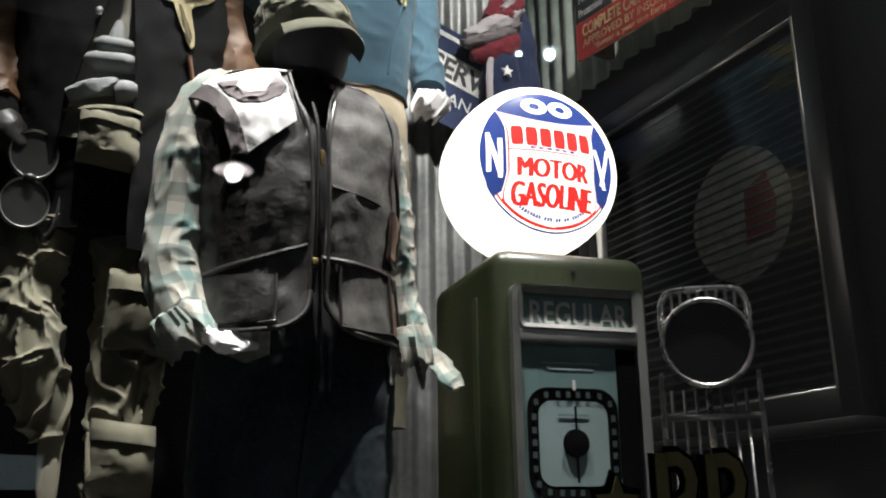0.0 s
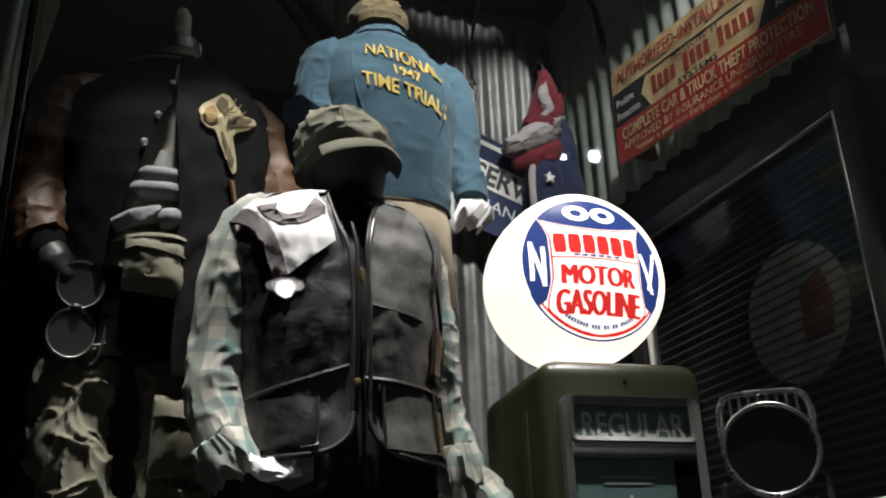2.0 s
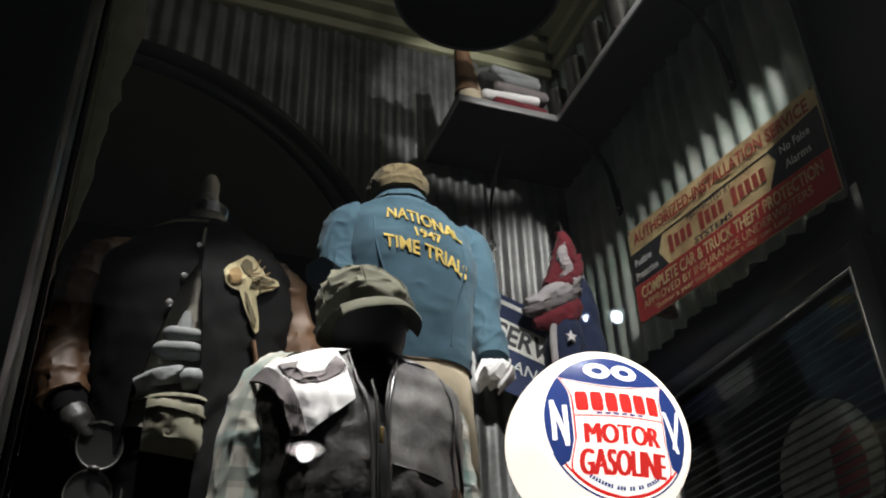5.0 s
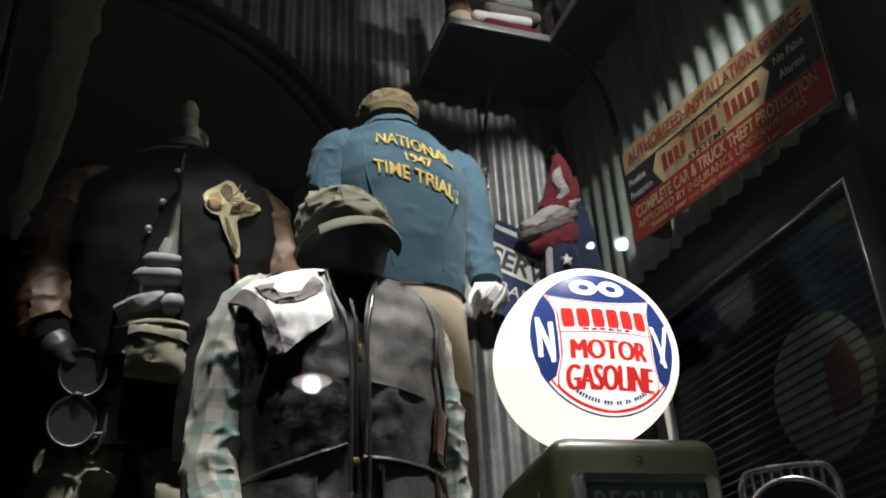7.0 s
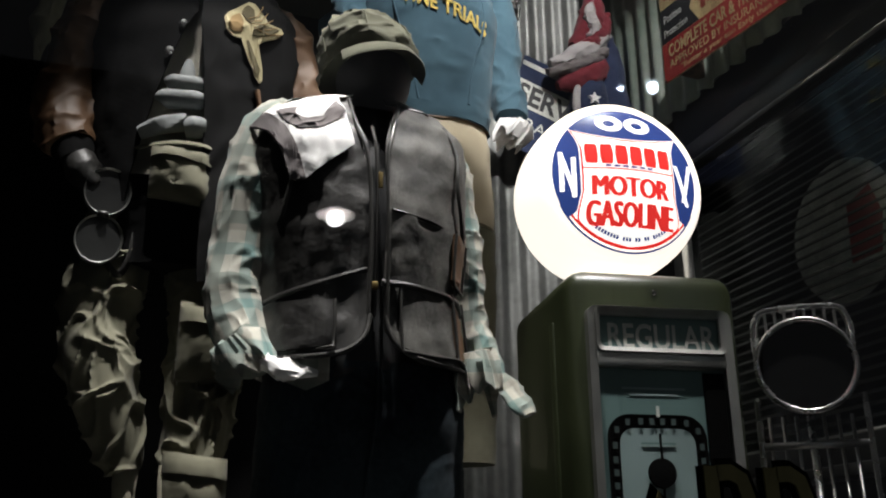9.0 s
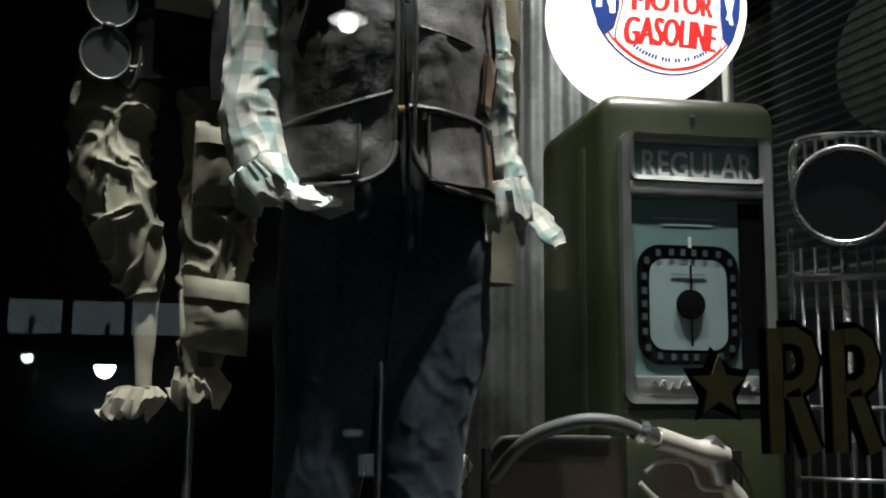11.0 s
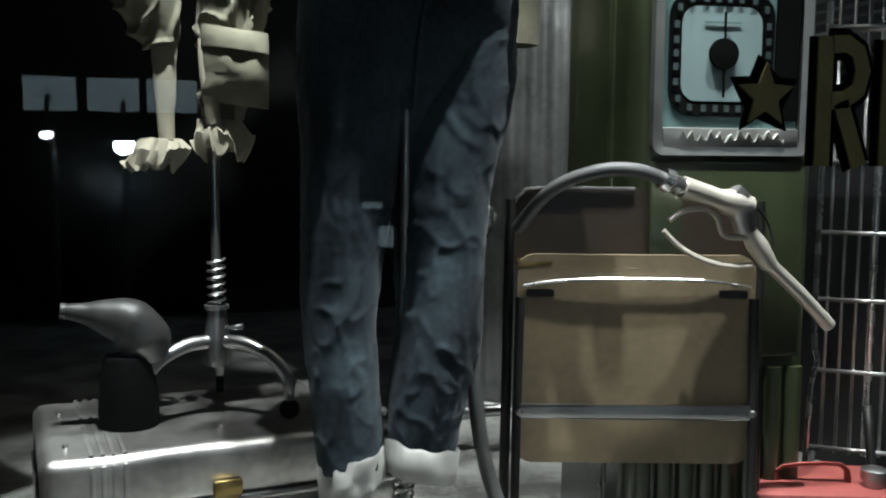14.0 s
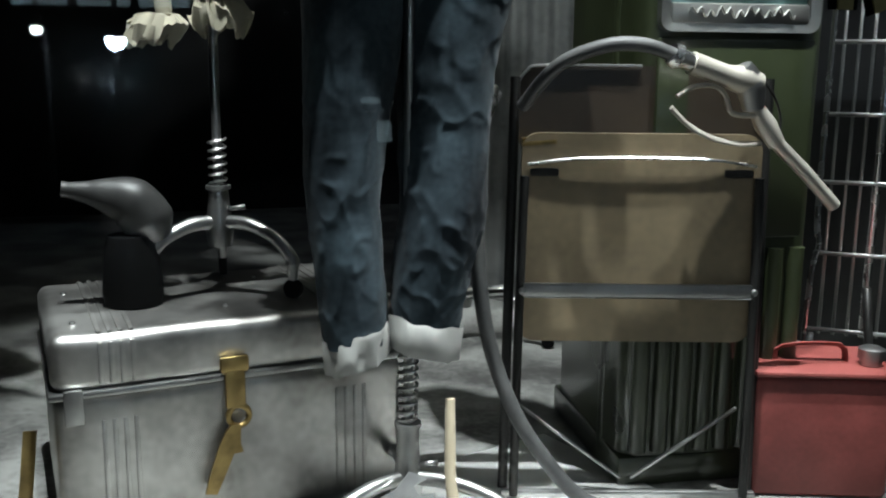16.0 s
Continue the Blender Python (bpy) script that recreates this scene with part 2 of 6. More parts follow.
M_DARKPLY = mat("dark_varnished_plywood", (0.045, 0.032, 0.02), (0.02, 0.015, 0.01), rough=0.4, scale=5, fine=70)
M_RUBBER = mat("grey_rubber_hose", (0.09, 0.09, 0.088), (0.05, 0.05, 0.05), rough=0.5, scale=20)
M_CANRED = mat("faded_red_enamel", (0.3, 0.075, 0.065), (0.16, 0.035, 0.03), rough=0.5, scale=7, contrast=0.4)
M_GOLD = mat("gold_leaf_paint", (0.26, 0.22, 0.08), (0.17, 0.14, 0.05), rough=0.5, scale=40)
M_GLASS = pane_material("shop_glass")
M_DARKGLASS = pane_material("dark_window_glass", (0.8, 0.82, 0.81), 1.3)
M_SLAT = mat("dark_blind_slat", (0.045, 0.046, 0.042), (0.028, 0.028, 0.026), rough=0.6, scale=8)
M_BOOT = mat("black_boot_leather", (0.03, 0.028, 0.026), (0.014, 0.013, 0.012), rough=0.35, scale=14)
M_PAVE = mat("dark_pavement", (0.07, 0.07, 0.07), (0.04, 0.04, 0.04), rough=0.8, scale=3)
M_PAPER = mat("white_paper", (0.75, 0.75, 0.72), (0.62, 0.62, 0.6), rough=0.7, scale=5)
M_LAMP = glow("lit_street_lamp", (1, 0.97, 0.92), 30)
M_LAMP2 = glow("lit_cold_lamp", (0.7, 0.86, 1), 60)
M_SHADELIT = glow("lit_lamp_shade", (1, 0.93, 0.93), 1.6)
M_SHOPLIT = glow("lit_shop_panes", (0.6, 0.75, 0.8), 0.35)

# ---- mesh helpers ----


def thing(name, label, category, group="", at_=(0, 0, 0), rz=0.0):
    ob = new(name)
    ob.matrix_world = pose(*at_, 0, 0, rz)
    return tagged(ob, label, category, group)


def smooth_(me, on=True):
    me.polygons.foreach_set("use_smooth", [on] * len(me.polygons))


def part(name, bm, material, parent=None, label="", smooth=True, sharp=40):
    me = bpy.data.meshes.new(name)
    bmesh.ops.recalc_face_normals(bm, faces=bm.faces)
    if smooth:
        for e in bm.edges:
            if len(e.link_faces) == 2 and e.calc_face_angle(0) > radians(sharp):
                e.smooth = False
    bm.to_mesh(me)
    bm.free()
    smooth_(me, smooth)
    me.materials.append(material)
    ob = new(name, me)
    if parent is not None:
        ob.parent = parent
    if label:
        ob["label"] = label
    return ob


def structure(name, bm, material, label="", smooth=True):
    return tagged(part(name, bm, material, None, "", smooth), label, "", "", "structure")


def box(bm, centre, size, bevel=0.0, m=None, segs=2):
    geo = bmesh.ops.create_cube(bm, size=1.0)["verts"]
    bmesh.ops.scale(bm, vec=size, verts=geo)
    if bevel:
        es = list({e for v in geo for e in v.link_edges})
        r = bmesh.ops.bevel(bm, geom=es, offset=bevel, segments=segs, affect="EDGES", profile=0.5)
        geo = list({v for f in r["faces"] for v in f.verts} | {v for v in geo if v.is_valid})
    mm = Matrix.Translation(centre) @ (m or Matrix())
    bmesh.ops.transform(bm, matrix=mm, verts=geo)
    return geo


def quad_box(size=(1, 1, 1), centre=(0, 0, 0), bevel=0.0, m=None, segs=2):
    bm = bmesh.new()
    box(bm, centre, size, bevel, m, segs)
    return bm


def grid_faces(bm, rows, closed):
    for a, b in zip(rows, rows[1:]):
        n = len(a)
        for i in range(n if closed else n - 1):
            j = (i + 1) % n
            try:
                bm.faces.new((a[i], a[j], b[j], b[i]))
            except ValueError:
                pass


def slab(bm, top, under):
    """A sheet with two faces and closed edges, from two equal grids of vertices."""
    grid_faces(bm, top, False)
    grid_faces(bm, [list(reversed(r)) for r in under], False)
    rim = lambda g: g[0] + [r[-1] for r in g[1:-1]] + g[-1][::-1] + [r[0] for r in g[-2:0:-1]]
    grid_faces(bm, [rim(under), rim(top)], True)
    return bm


def tube(points, radius, segs=10, cap=True, bm=None, steps=0, flat=1.0):
    """A round bar or hose along points; radius is one number or one for each point."""
    bm = bm or bmesh.new()
    pts = [Vector(p) for p in points]
    rad = list(radius) if hasattr(radius, "__len__") else [radius] * len(pts)
    if steps:
        pts, rad = glide(pts, rad, steps)
    rows, side = [], None
    for i, p in enumerate(pts):
        d = (pts[min(i + 1, len(pts) - 1)] - pts[max(i - 1, 0)]).normalized()
        if side is None:
            side = d.orthogonal().normalized()
        side = (side - d * side.dot(d)).normalized()
        up = d.cross(side)
        rows.append([bm.verts.new(p + rad[i] * (math.cos(a) * side + flat * math.sin(a) * up)) for a in (2 * math.pi * k / segs for k in range(segs))])
    grid_faces(bm, rows, True)
    if cap:
        bm.faces.new(rows[0])
        bm.faces.new(rows[-1])
    return bm


def glide(pts, rad, steps):
    """Catmull-Rom through the points."""
    out, ro = [], []
    for i in range(len(pts) - 1):
        a, b, c, d = pts[max(i - 1, 0)], pts[i], pts[i + 1], pts[min(i + 2, len(pts) - 1)]
        for k in range(steps):
            t = k / steps
            out.append(0.5 * ((2 * b) + (c - a) * t + (2 * a - 5 * b + 4 * c - d) * t * t + (3 * b - a - 3 * c + d) * t ** 3))
            ro.append(rad[i] + (rad[i + 1] - rad[i]) * t)
    return out + [pts[-1]], ro + [rad[-1]]


def lathe(profile, segs=32, bm=None, at_=(0, 0, 0), m=None):
    """Turned about the z axis from (radius, height) pairs."""
    bm = bm or bmesh.new()
    mm = Matrix.Translation(at_) @ (m or Matrix())
    rows = [[bm.verts.new(mm @ Vector((max(r, 1e-4) * math.cos(a), max(r, 1e-4) * math.sin(a), z))) for a in (2 * math.pi * k / segs for k in range(segs))] for r, z in profile]
    grid_faces(bm, rows, True)
    bm.faces.new(rows[0])
    bm.faces.new(rows[-1])
    return bm


def prism(outline, depth, m=None, bm=None):
    """A flat outline (x, z) given depth along y."""
    bm = bm or bmesh.new()
    mm = m or Matrix()
    f = [bm.verts.new(mm @ Vector((x, 0, z))) for x, z in outline]
    b = [bm.verts.new(mm @ Vector((x, depth, z))) for x, z in outline]
    bm.faces.new(f)
    bm.faces.new(list(reversed(b)))
    grid_faces(bm, [f, b], True)
    return bm


def rounded(w, h, r, n=6):
    pts = []
    for cx, cz, a0 in ((w / 2 - r, h / 2 - r, 0), (-w / 2 + r, h / 2 - r, 90), (-w / 2 + r, -h / 2 + r, 180), (w / 2 - r, -h / 2 + r, 270)):
        pts += [(cx + r * math.cos(radians(a0 + 90 * k / n)), cz + r * math.sin(radians(a0 + 90 * k / n))) for k in range(n + 1)]
    return pts


def ring_frame(outer, inner, depth, m=None):
    """A frame between two outlines of equal count, in x and z, with depth along y."""
    bm = bmesh.new()
    mm = m or Matrix()
    rows = [[bm.verts.new(mm @ Vector((x, y, z))) for x, z in o] for o, y in ((outer, depth), (outer, 0.003), ([(a * 0.985 + c * 0.015, b * 0.985 + d * 0.015) for (a, b), (c, d) in zip(outer, inner)], 0), (inner, 0.004), (inner, depth))]
    grid_faces(bm, rows + [rows[0]], True)
    return bm


def words(text, height, m, material, parent, name="lettering", depth=0.001, width=None, bend=None, bold=0.0, align="CENTER"):
    """Lettering in the built-in font as a mesh. m takes x along the line and z up, facing -y. bend maps a point."""
    cu = bpy.data.curves.new(name, "FONT")
    cu.body, cu.size, cu.extrude, cu.align_x, cu.align_y, cu.offset, cu.resolution_u = text, 1.0, 0, align, "CENTER", bold, 3
    tmp = bpy.data.objects.new(name, cu)
    scene.collection.objects.link(tmp)
    me = bpy.data.meshes.new_from_object(tmp.evaluated_get(bpy.context.evaluated_depsgraph_get()))
    bpy.data.objects.remove(tmp)
    bpy.data.curves.remove(cu)
    xs = [v.co.x for v in me.vertices]
    ys = [v.co.y for v in me.vertices]
    sc = height / 0.72
    sx = width / (max(xs) - min(xs)) if width else sc
    mid = (max(ys) + min(ys)) / 2
    bm = bmesh.new()
    bm.from_mesh(me)
    bpy.data.meshes.remove(me)
    bmesh.ops.triangulate(bm, faces=bm.faces[:])
    r = bmesh.ops.extrude_face_region(bm, geom=bm.faces[:])
    top = {v for v in r["geom"] if isinstance(v, bmesh.types.BMVert)}
    for v in bm.verts:
        p = Vector((v.co.x * sx, -depth if v in top else 0.0, (v.co.y - mid) * sc))
        v.co = m @ (bend(p) if bend else p)
    return part(name, bm, material, parent, "", False)


def table(rows, z):
    """Linear look-up in rows of (z, values...), smoothed."""
    if z <= rows[0][0]:
        return rows[0][1:]
    for a, b in zip(rows, rows[1:]):
        if z <= b[0]:
            t = (z - a[0]) / (b[0] - a[0])
            t = t * t * (3 - 2 * t) * 0.6 + t * 0.4
            return tuple(x + (y - x) * t for x, y in zip(a[1:], b[1:]))
    return rows[-1][1:]


def folds(p, seed, size, stretch=(1, 1, 1)):
    q = Vector((p[0] * stretch[0], p[1] * stretch[1], p[2] * stretch[2])) * size + Vector((seed * 7.3, seed * 3.1, seed * 1.7))
    a = noise.noise(q)
    b = noise.noise(q * 2.3 + Vector((5, 3, 1)))
    c = noise.noise(Vector((q.x * 0.7 + q.z * 0.9, q.y * 1.2, q.z * 0.55 - q.x * 0.9)) * 1.9 + Vector((2, 9, 4)))
    d = noise.noise(Vector((q.x * 0.6 - q.z * 1.1, q.y, q.z * 0.5 + q.x * 0.8)) * 1.3 + Vector((8, 1, 6)))
    ridge = max(0.0, 1 - 6 * abs(a)) ** 1.5 * 0.6 + max(0.0, 1 - 8 * abs(c)) ** 1.5 * 0.5 + max(0.0, 1 - 9 * abs(d)) ** 1.3 * 0.6
    return ridge * 0.6 + a * 0.55 + b * 0.15 - 0.15


class Body:
    """A clothed trunk: rows of (z, cx, cy, rx, ry), crumpled."""

    def __init__(self, rows, seed=1, crumple=0.006, size=9.0, square=2.4):
        self.rows, self.seed, self.crumple, self.size, self.square = rows, seed, crumple, size, square

    def at(self, deg, z, off=0.0):
        cx, cy, rx, ry = table(self.rows, z)
        a = radians(deg)
        c, s = math.cos(a), math.sin(a)
        k = (abs(c) ** self.square + abs(s) ** self.square) ** (-1 / self.square)
        p = Vector((cx + rx * c * k, cy + ry * s * k, z))
        n = Vector((c / max(rx, 0.03), s / max(ry, 0.03), 0)).normalized()
        w = self.crumple * folds(p, self.seed, self.size, (1.3, 1.3, 0.8)) if self.crumple else 0
        return p + n * (w + off)

    def sheet(self, a0, a1, z0, z1, na, nz, off=0.0, thick=0.003, edge=None, bm=None):
        """A piece of cloth over the body, from angle a0 to a1. edge(u, v) may shift (angle, z)."""
        bm = bm or bmesh.new()
        uvl = bm.loops.layers.uv.verify()
        top, under = [], []
        for j in range(nz + 1):
            row, low = [], []
            for i in range(na + 1):
                u, v = i / na, j / nz
                a, z = a0 + (a1 - a0) * u, z0 + (z1 - z0) * v
                if edge:
                    a, z = edge(u, v, a, z)
                row.append(bm.verts.new(self.at(a, z, off)))
                low.append(bm.verts.new(self.at(a, z, off - thick)))
            top.append(row)
            under.append(low)
        slab(bm, top, under)
        bm.verts.index_update()
        for f in bm.faces:
            for loop in f.loops:
                loop[uvl].uv = (loop.vert.co.x * 1.1 + loop.vert.co.y * 0.7, loop.vert.co.z)
        return bm

    def shell(self, z0, z1, seg=48, nz=40, off=0.0, bm=None, cap=True):
        bm = bm or bmesh.new()
        rows = [[bm.verts.new(self.at(360 * k / seg, z0 + (z1 - z0) * j / nz, off)) for k in range(seg)] for j in range(nz + 1)]
        grid_faces(bm, rows, True)
        if cap:
            bm.faces.new(rows[0])
            bm.faces.new(rows[-1])
        return bm


def sleeve(points, radii, seed, crumple=0.008, segs=28, steps=14, size=14.0, cap=True, rings=0.0, uvscale=1.0, squash=0.9, bm=None, grain=(0.9, 0.9, 1.5)):
    """A tube of cloth with folds across it, and a UV map in metres."""
    bm = bm or bmesh.new()
    uvl = bm.loops.layers.uv.verify()
    pts, rad = glide([Vector(p) for p in points], list(radii), steps)
    rows, side, length, lens = [], None, 0.0, []
    for i, p in enumerate(pts):
        d = (pts[min(i + 1, len(pts) - 1)] - pts[max(i - 1, 0)]).normalized()
        if side is None:
            side = (Vector((1, 0, 0)) - d * d.x).normalized()
        side = (side - d * side.dot(d)).normalized()
        up = d.cross(side)
        if i:
            length += (p - pts[i - 1]).length
        lens.append(length)
        row = []
        for k in range(segs):
            a = 2 * math.pi * k / segs
            q = p + rad[i] * (math.cos(a) * side + squash * math.sin(a) * up)
            w = crumple * folds(q, seed, size, grain)
            if rings:
                w += rings * (1 - abs(math.sin(length * 55 + 2.2 * math.sin(a + seed) + 3 * noise.noise(q * 9)))) * (0.5 + 0.5 * math.sin(a * 1.0 + seed * 2))
            row.append(bm.verts.new(q + (q - p).normalized() * w))
        rows.append(row)
    bm.verts.index_update()
    for i in range(len(rows) - 1):
        for k in range(segs):
            j = (k + 1) % segs
            f = bm.faces.new((rows[i][k], rows[i][j], rows[i + 1][j], rows[i + 1][k]))
            for loop, (kk, ii) in zip(f.loops, ((k, i), (k + 1, i), (k + 1, i + 1), (k, i + 1))):
                loop[uvl].uv = (kk / segs * 6.28 * max(radii) * uvscale, lens[ii] * uvscale)
    if cap:
        bm.faces.new(rows[0])
        bm.faces.new(rows[-1])
    return bm

# ---- the place ----
FL, BACK, RIGHT, CEIL, GLASS = 0.0, 3.1, 1.785, 4.25, 0.75

structure("floor", quad_box((4.0, 4.6, 0.06), (0.2, 3.0, -0.03)), M_FLOOR, "worn light painted display floor with scuffs")
structure("ground", quad_box((60, 30, 0.1), (0, -14.35, -0.6)), M_PAVE, "dark night-time pavement and street")
structure("wall_below_window", quad_box((4.4, 0.12, 0.49), (0.2, 0.7, -0.305)), M_BLACKWALL, "black stall riser below the shop window")
structure("ceiling", quad_box((4.4, 4.8, 0.08), (0.2, 3.05, CEIL + 0.04)), M_CEIL, "olive cream painted plaster ceiling")
# these two walls are coloured black to stand for the unlit room's darkness
structure("wall_left", quad_box((0.08, 4.6, CEIL), (-1.74, 3.05, CEIL / 2)), M_BLACKWALL, "unseen side wall, black for the unlit room's dark")
structure("wall_far", quad_box((4.4, 0.08, CEIL), (0.2, 5.3, CEIL / 2)), M_BLACKWALL, "wall coloured black for the dark of the unlit room behind")

# crown moulding of the ceiling
bm = bmesh.new()
for k, (d, h) in enumerate(((0.05, 0.14), (0.10, 0.09), (0.16, 0.04))):
    box(bm, (0.03, BACK - d / 2, CEIL - h / 2), (3.46, d, h), 0.008)
    box(bm, (RIGHT - d / 2, 1.9 - d, CEIL - h / 2 - 0.001), (d, 2.3, h), 0.008)
structure("trim", bm, M_CEIL, "stepped olive cream crown moulding")


def corrugated(x0, x1, low, high, m, pitch=0.076, amp=0.009, seed=0):
    """A sheet of corrugated iron in x and z, facing -y, with low(x) and high(x) edges."""
    bm = bmesh.new()
    n = int((x1 - x0) / pitch * 10)
    cols, rear = [], []
    for i in range(n + 1):
        x = x0 + (x1 - x0) * i / n
        a, b = low(x), high(x)
        pts = [Vector((x, amp * math.sin(6.2832 * x / pitch) + 0.004 * noise.noise((x * 3, z * 1.2, seed)), z)) for z in (a + (b - a) * k / 14 for k in range(15))]
        cols.append([bm.verts.new(m @ p) for p in pts])
        rear.append([bm.verts.new(m @ (p + Vector((0, 0.0015, 0)))) for p in pts])
    return slab(bm, cols, rear)


ARCH = (-0.3, 2.5, 1.25)


def arch_top(x):
    d = abs(x - ARCH[0])
    return 0.0 if d >= ARCH[2] else ARCH[1] + math.sqrt(ARCH[2] ** 2 - d * d)


wall = tagged(new("wall_back"), "wall of grey weathered corrugated iron sheets", "", "", "structure")
edges = [-1.7, -1.05, -0.4, 0.25, 0.952, 1.36, 1.765]
for i, (a, b) in enumerate(zip(edges, edges[1:])):
    off = Matrix.Translation((0, BACK - (0.012 if i % 2 else 0.018), 0))
    part("corrugated_sheet", corrugated(a, b + 0.02, arch_top, lambda x: CEIL - 0.1, off, seed=i), M_TIN, wall)
part("backing", quad_box((0.83, 0.05, CEIL), (1.37, BACK + 0.04, CEIL / 2)), M_BLACKWALL, wall)

trim = tagged(new("trim"), "black moulded arch round the dark opening", "", "", "structure")
for r, w, y in ((ARCH[2] - 0.01, 0.035, BACK - 0.05), (ARCH[2] - 0.075, 0.022, BACK - 0.03)):
    part("arch_moulding", tube([(ARCH[0] + r * math.cos(radians(a)), y, ARCH[1] + r * math.sin(radians(a))) for a in range(0, 181, 4)], w, 10), M_FRAME, trim)
part("arch_moulding", quad_box((0.09, 0.09, ARCH[1]), (ARCH[0] + ARCH[2] - 0.03, BACK - 0.04, ARCH[1] / 2), 0.01), M_FRAME, trim)

# right wall: dark boards below, green washed iron above, a window in it
WY0, WY1, WZ0, WZ1 = 1.615, 2.62, 1.175, 2.17
wall = tagged(new("wall_right"), "dark boarded wall topped with green-washed corrugated iron", "", "", "structure")
for y0, y1, z0, z1 in ((0.75, WY0 - 0.06, 0, CEIL), (WY1 + 0.06, 3.16, 0, 2.42), (WY0 - 0.06, WY1 + 0.06, 0, WZ0 - 0.06), (WY0 - 0.06, WY1 + 0.06, WZ1 + 0.06, 2.42), (WY0 - 0.06, 3.16, 2.42, CEIL)):
    part("board", quad_box((0.08, y1 - y0, z1 - z0), (RIGHT + 0.055, (y0 + y1) / 2, (z0 + z1) / 2)), M_BLACKWALL, wall)
TURN_R = pose(RIGHT - 0.004, 0, 0, 0, 0, -90)
cuts = [-3.09, -2.46, -1.9, -1.58]
for i, (a, b) in enumerate(zip(cuts, cuts[1:])):
    part("corrugated_sheet", corrugated(a, b + 0.02, lambda x: 2.4 + 0.008 * math.sin(x * 40), lambda x: CEIL - 0.1, Matrix.Translation((-0.005 * (i % 2), 0, 0)) @ TURN_R, pitch=0.09, amp=0.012, seed=i + 9), M_TINGREEN, wall)

win = tagged(new("window_1"), "dark framed side window with lowered venetian blind", "", "", "structure")
bm = bmesh.new()
for c, s in (((RIGHT, WY0 - 0.03, (WZ0 + WZ1) / 2), (0.07, 0.07, WZ1 - WZ0 + 0.14)), ((RIGHT, WY1 + 0.03, (WZ0 + WZ1) / 2), (0.07, 0.07, WZ1 - WZ0 + 0.14)), ((RIGHT - 0.002, (WY0 + WY1) / 2, WZ1 + 0.03), (0.07, WY1 - WY0, 0.07)), ((RIGHT - 0.002, (WY0 + WY1) / 2, WZ0 - 0.03), (0.07, WY1 - WY0, 0.07))):
    box(bm, c, s, 0.008)
part("window_frame", bm, M_FRAME, win)
part("frame_bead", tube([(RIGHT - 0.03, WY0, WZ1 - 0.005), (RIGHT - 0.03, WY1, WZ1 - 0.005)], 0.007, 8), M_STEEL, win, "thin bright metal bead")
part("frame_bead", tube([(RIGHT - 0.03, WY0, WZ0 + 0.005), (RIGHT - 0.03, WY1, WZ0 + 0.005)], 0.006, 8), M_STEEL, win, "thin bright metal bead")
part("frame_bead", tube([(RIGHT - 0.031, WY0 + 0.004, WZ0), (RIGHT - 0.031, WY0 + 0.004, WZ1)], 0.006, 8), M_STEEL, win, "thin bright metal bead")
part("window_sill", quad_box((0.1, WY1 - WY0 + 0.16, 0.03), (RIGHT - 0.03, (WY0 + WY1) / 2, WZ0 - 0.085), 0.006), M_FRAME, win)
g = part("pane", quad_box((0.006, WY1 - WY0, WZ1 - WZ0), (RIGHT - 0.005, (WY0 + WY1) / 2, (WZ0 + WZ1) / 2)), M_DARKGLASS, win, "dark reflecting glass", False)
g.visible_shadow = False
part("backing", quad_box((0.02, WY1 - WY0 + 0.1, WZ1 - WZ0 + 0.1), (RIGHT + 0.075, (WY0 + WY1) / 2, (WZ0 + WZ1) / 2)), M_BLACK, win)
slat = None
for k in range(34):
    z = WZ0 + 0.02 + k * 0.0295
    if slat is None:
        slat = part("slat", quad_box((0.003, WY1 - WY0 - 0.03, 0.013), (0, 0, 0), 0, pose(0, 0, 0, 0, 38, 0)), M_SLAT, win, "", False)
        slat.location = (RIGHT + 0.02, (WY0 + WY1) / 2, z)
    else:
        s = slat.copy()
        scene.collection.objects.link(s)
        s.location = (RIGHT + 0.02, (WY0 + WY1) / 2, z)

rs = thing("round_sign", "pale round enamel sign with a red field behind the blind", "sign", "", (RIGHT + 0.045, 1.96, 1.73), -90)
part("disc", lathe([(0, 0), (0.2, 0), (0.2, 0.004), (0, 0.005)], 48, None, (0, 0, 0), pose(0, 0, 0, 90, 0, 0)), M_SIGNWHITE, rs)
part("field", prism([(0.02, -0.1), (0.13, -0.1), (0.15, 0.0), (0.12, 0.09), (0.03, 0.06)], 0.002, Matrix.Translation((0, -0.0075, 0))), M_SRED, rs, "worn red field", False)

# the shop window's glass and frame
win = tagged(new("window_2"), "large shop window glass in a black frame", "", "", "structure")
g = part("pane", quad_box((1.9, 0.008, 4.1), (0.85, GLASS, 2.05)), M_GLASS, win, "clear shop glass", False)
g.visible_shadow = False
part("window_frame", quad_box((0.16, 0.12, 4.3), (-0.20, GLASS + 0.04, 2.1), 0.012), M_FRAME, win)
part("frame_bead", tube([(-0.112, GLASS + 0.045, 0), (-0.112, GLASS + 0.045, 4.2)], 0.004, 8), M_IRON, win)
part("bolt", lathe([(0.0, 0.0), (0.012, 0.0), (0.012, 0.01), (0.008, 0.014), (0.0, 0.015)], 12, None, (-0.105, GLASS + 0.03, 0.665), pose(0, 0, 0, 90, 0, 40)), M_STEEL, win)
part("window_frame", quad_box((1.5, 0.1, 4.3), (-1.03, GLASS + 0.05, 2.1), 0.01), M_BLACKWALL, win)
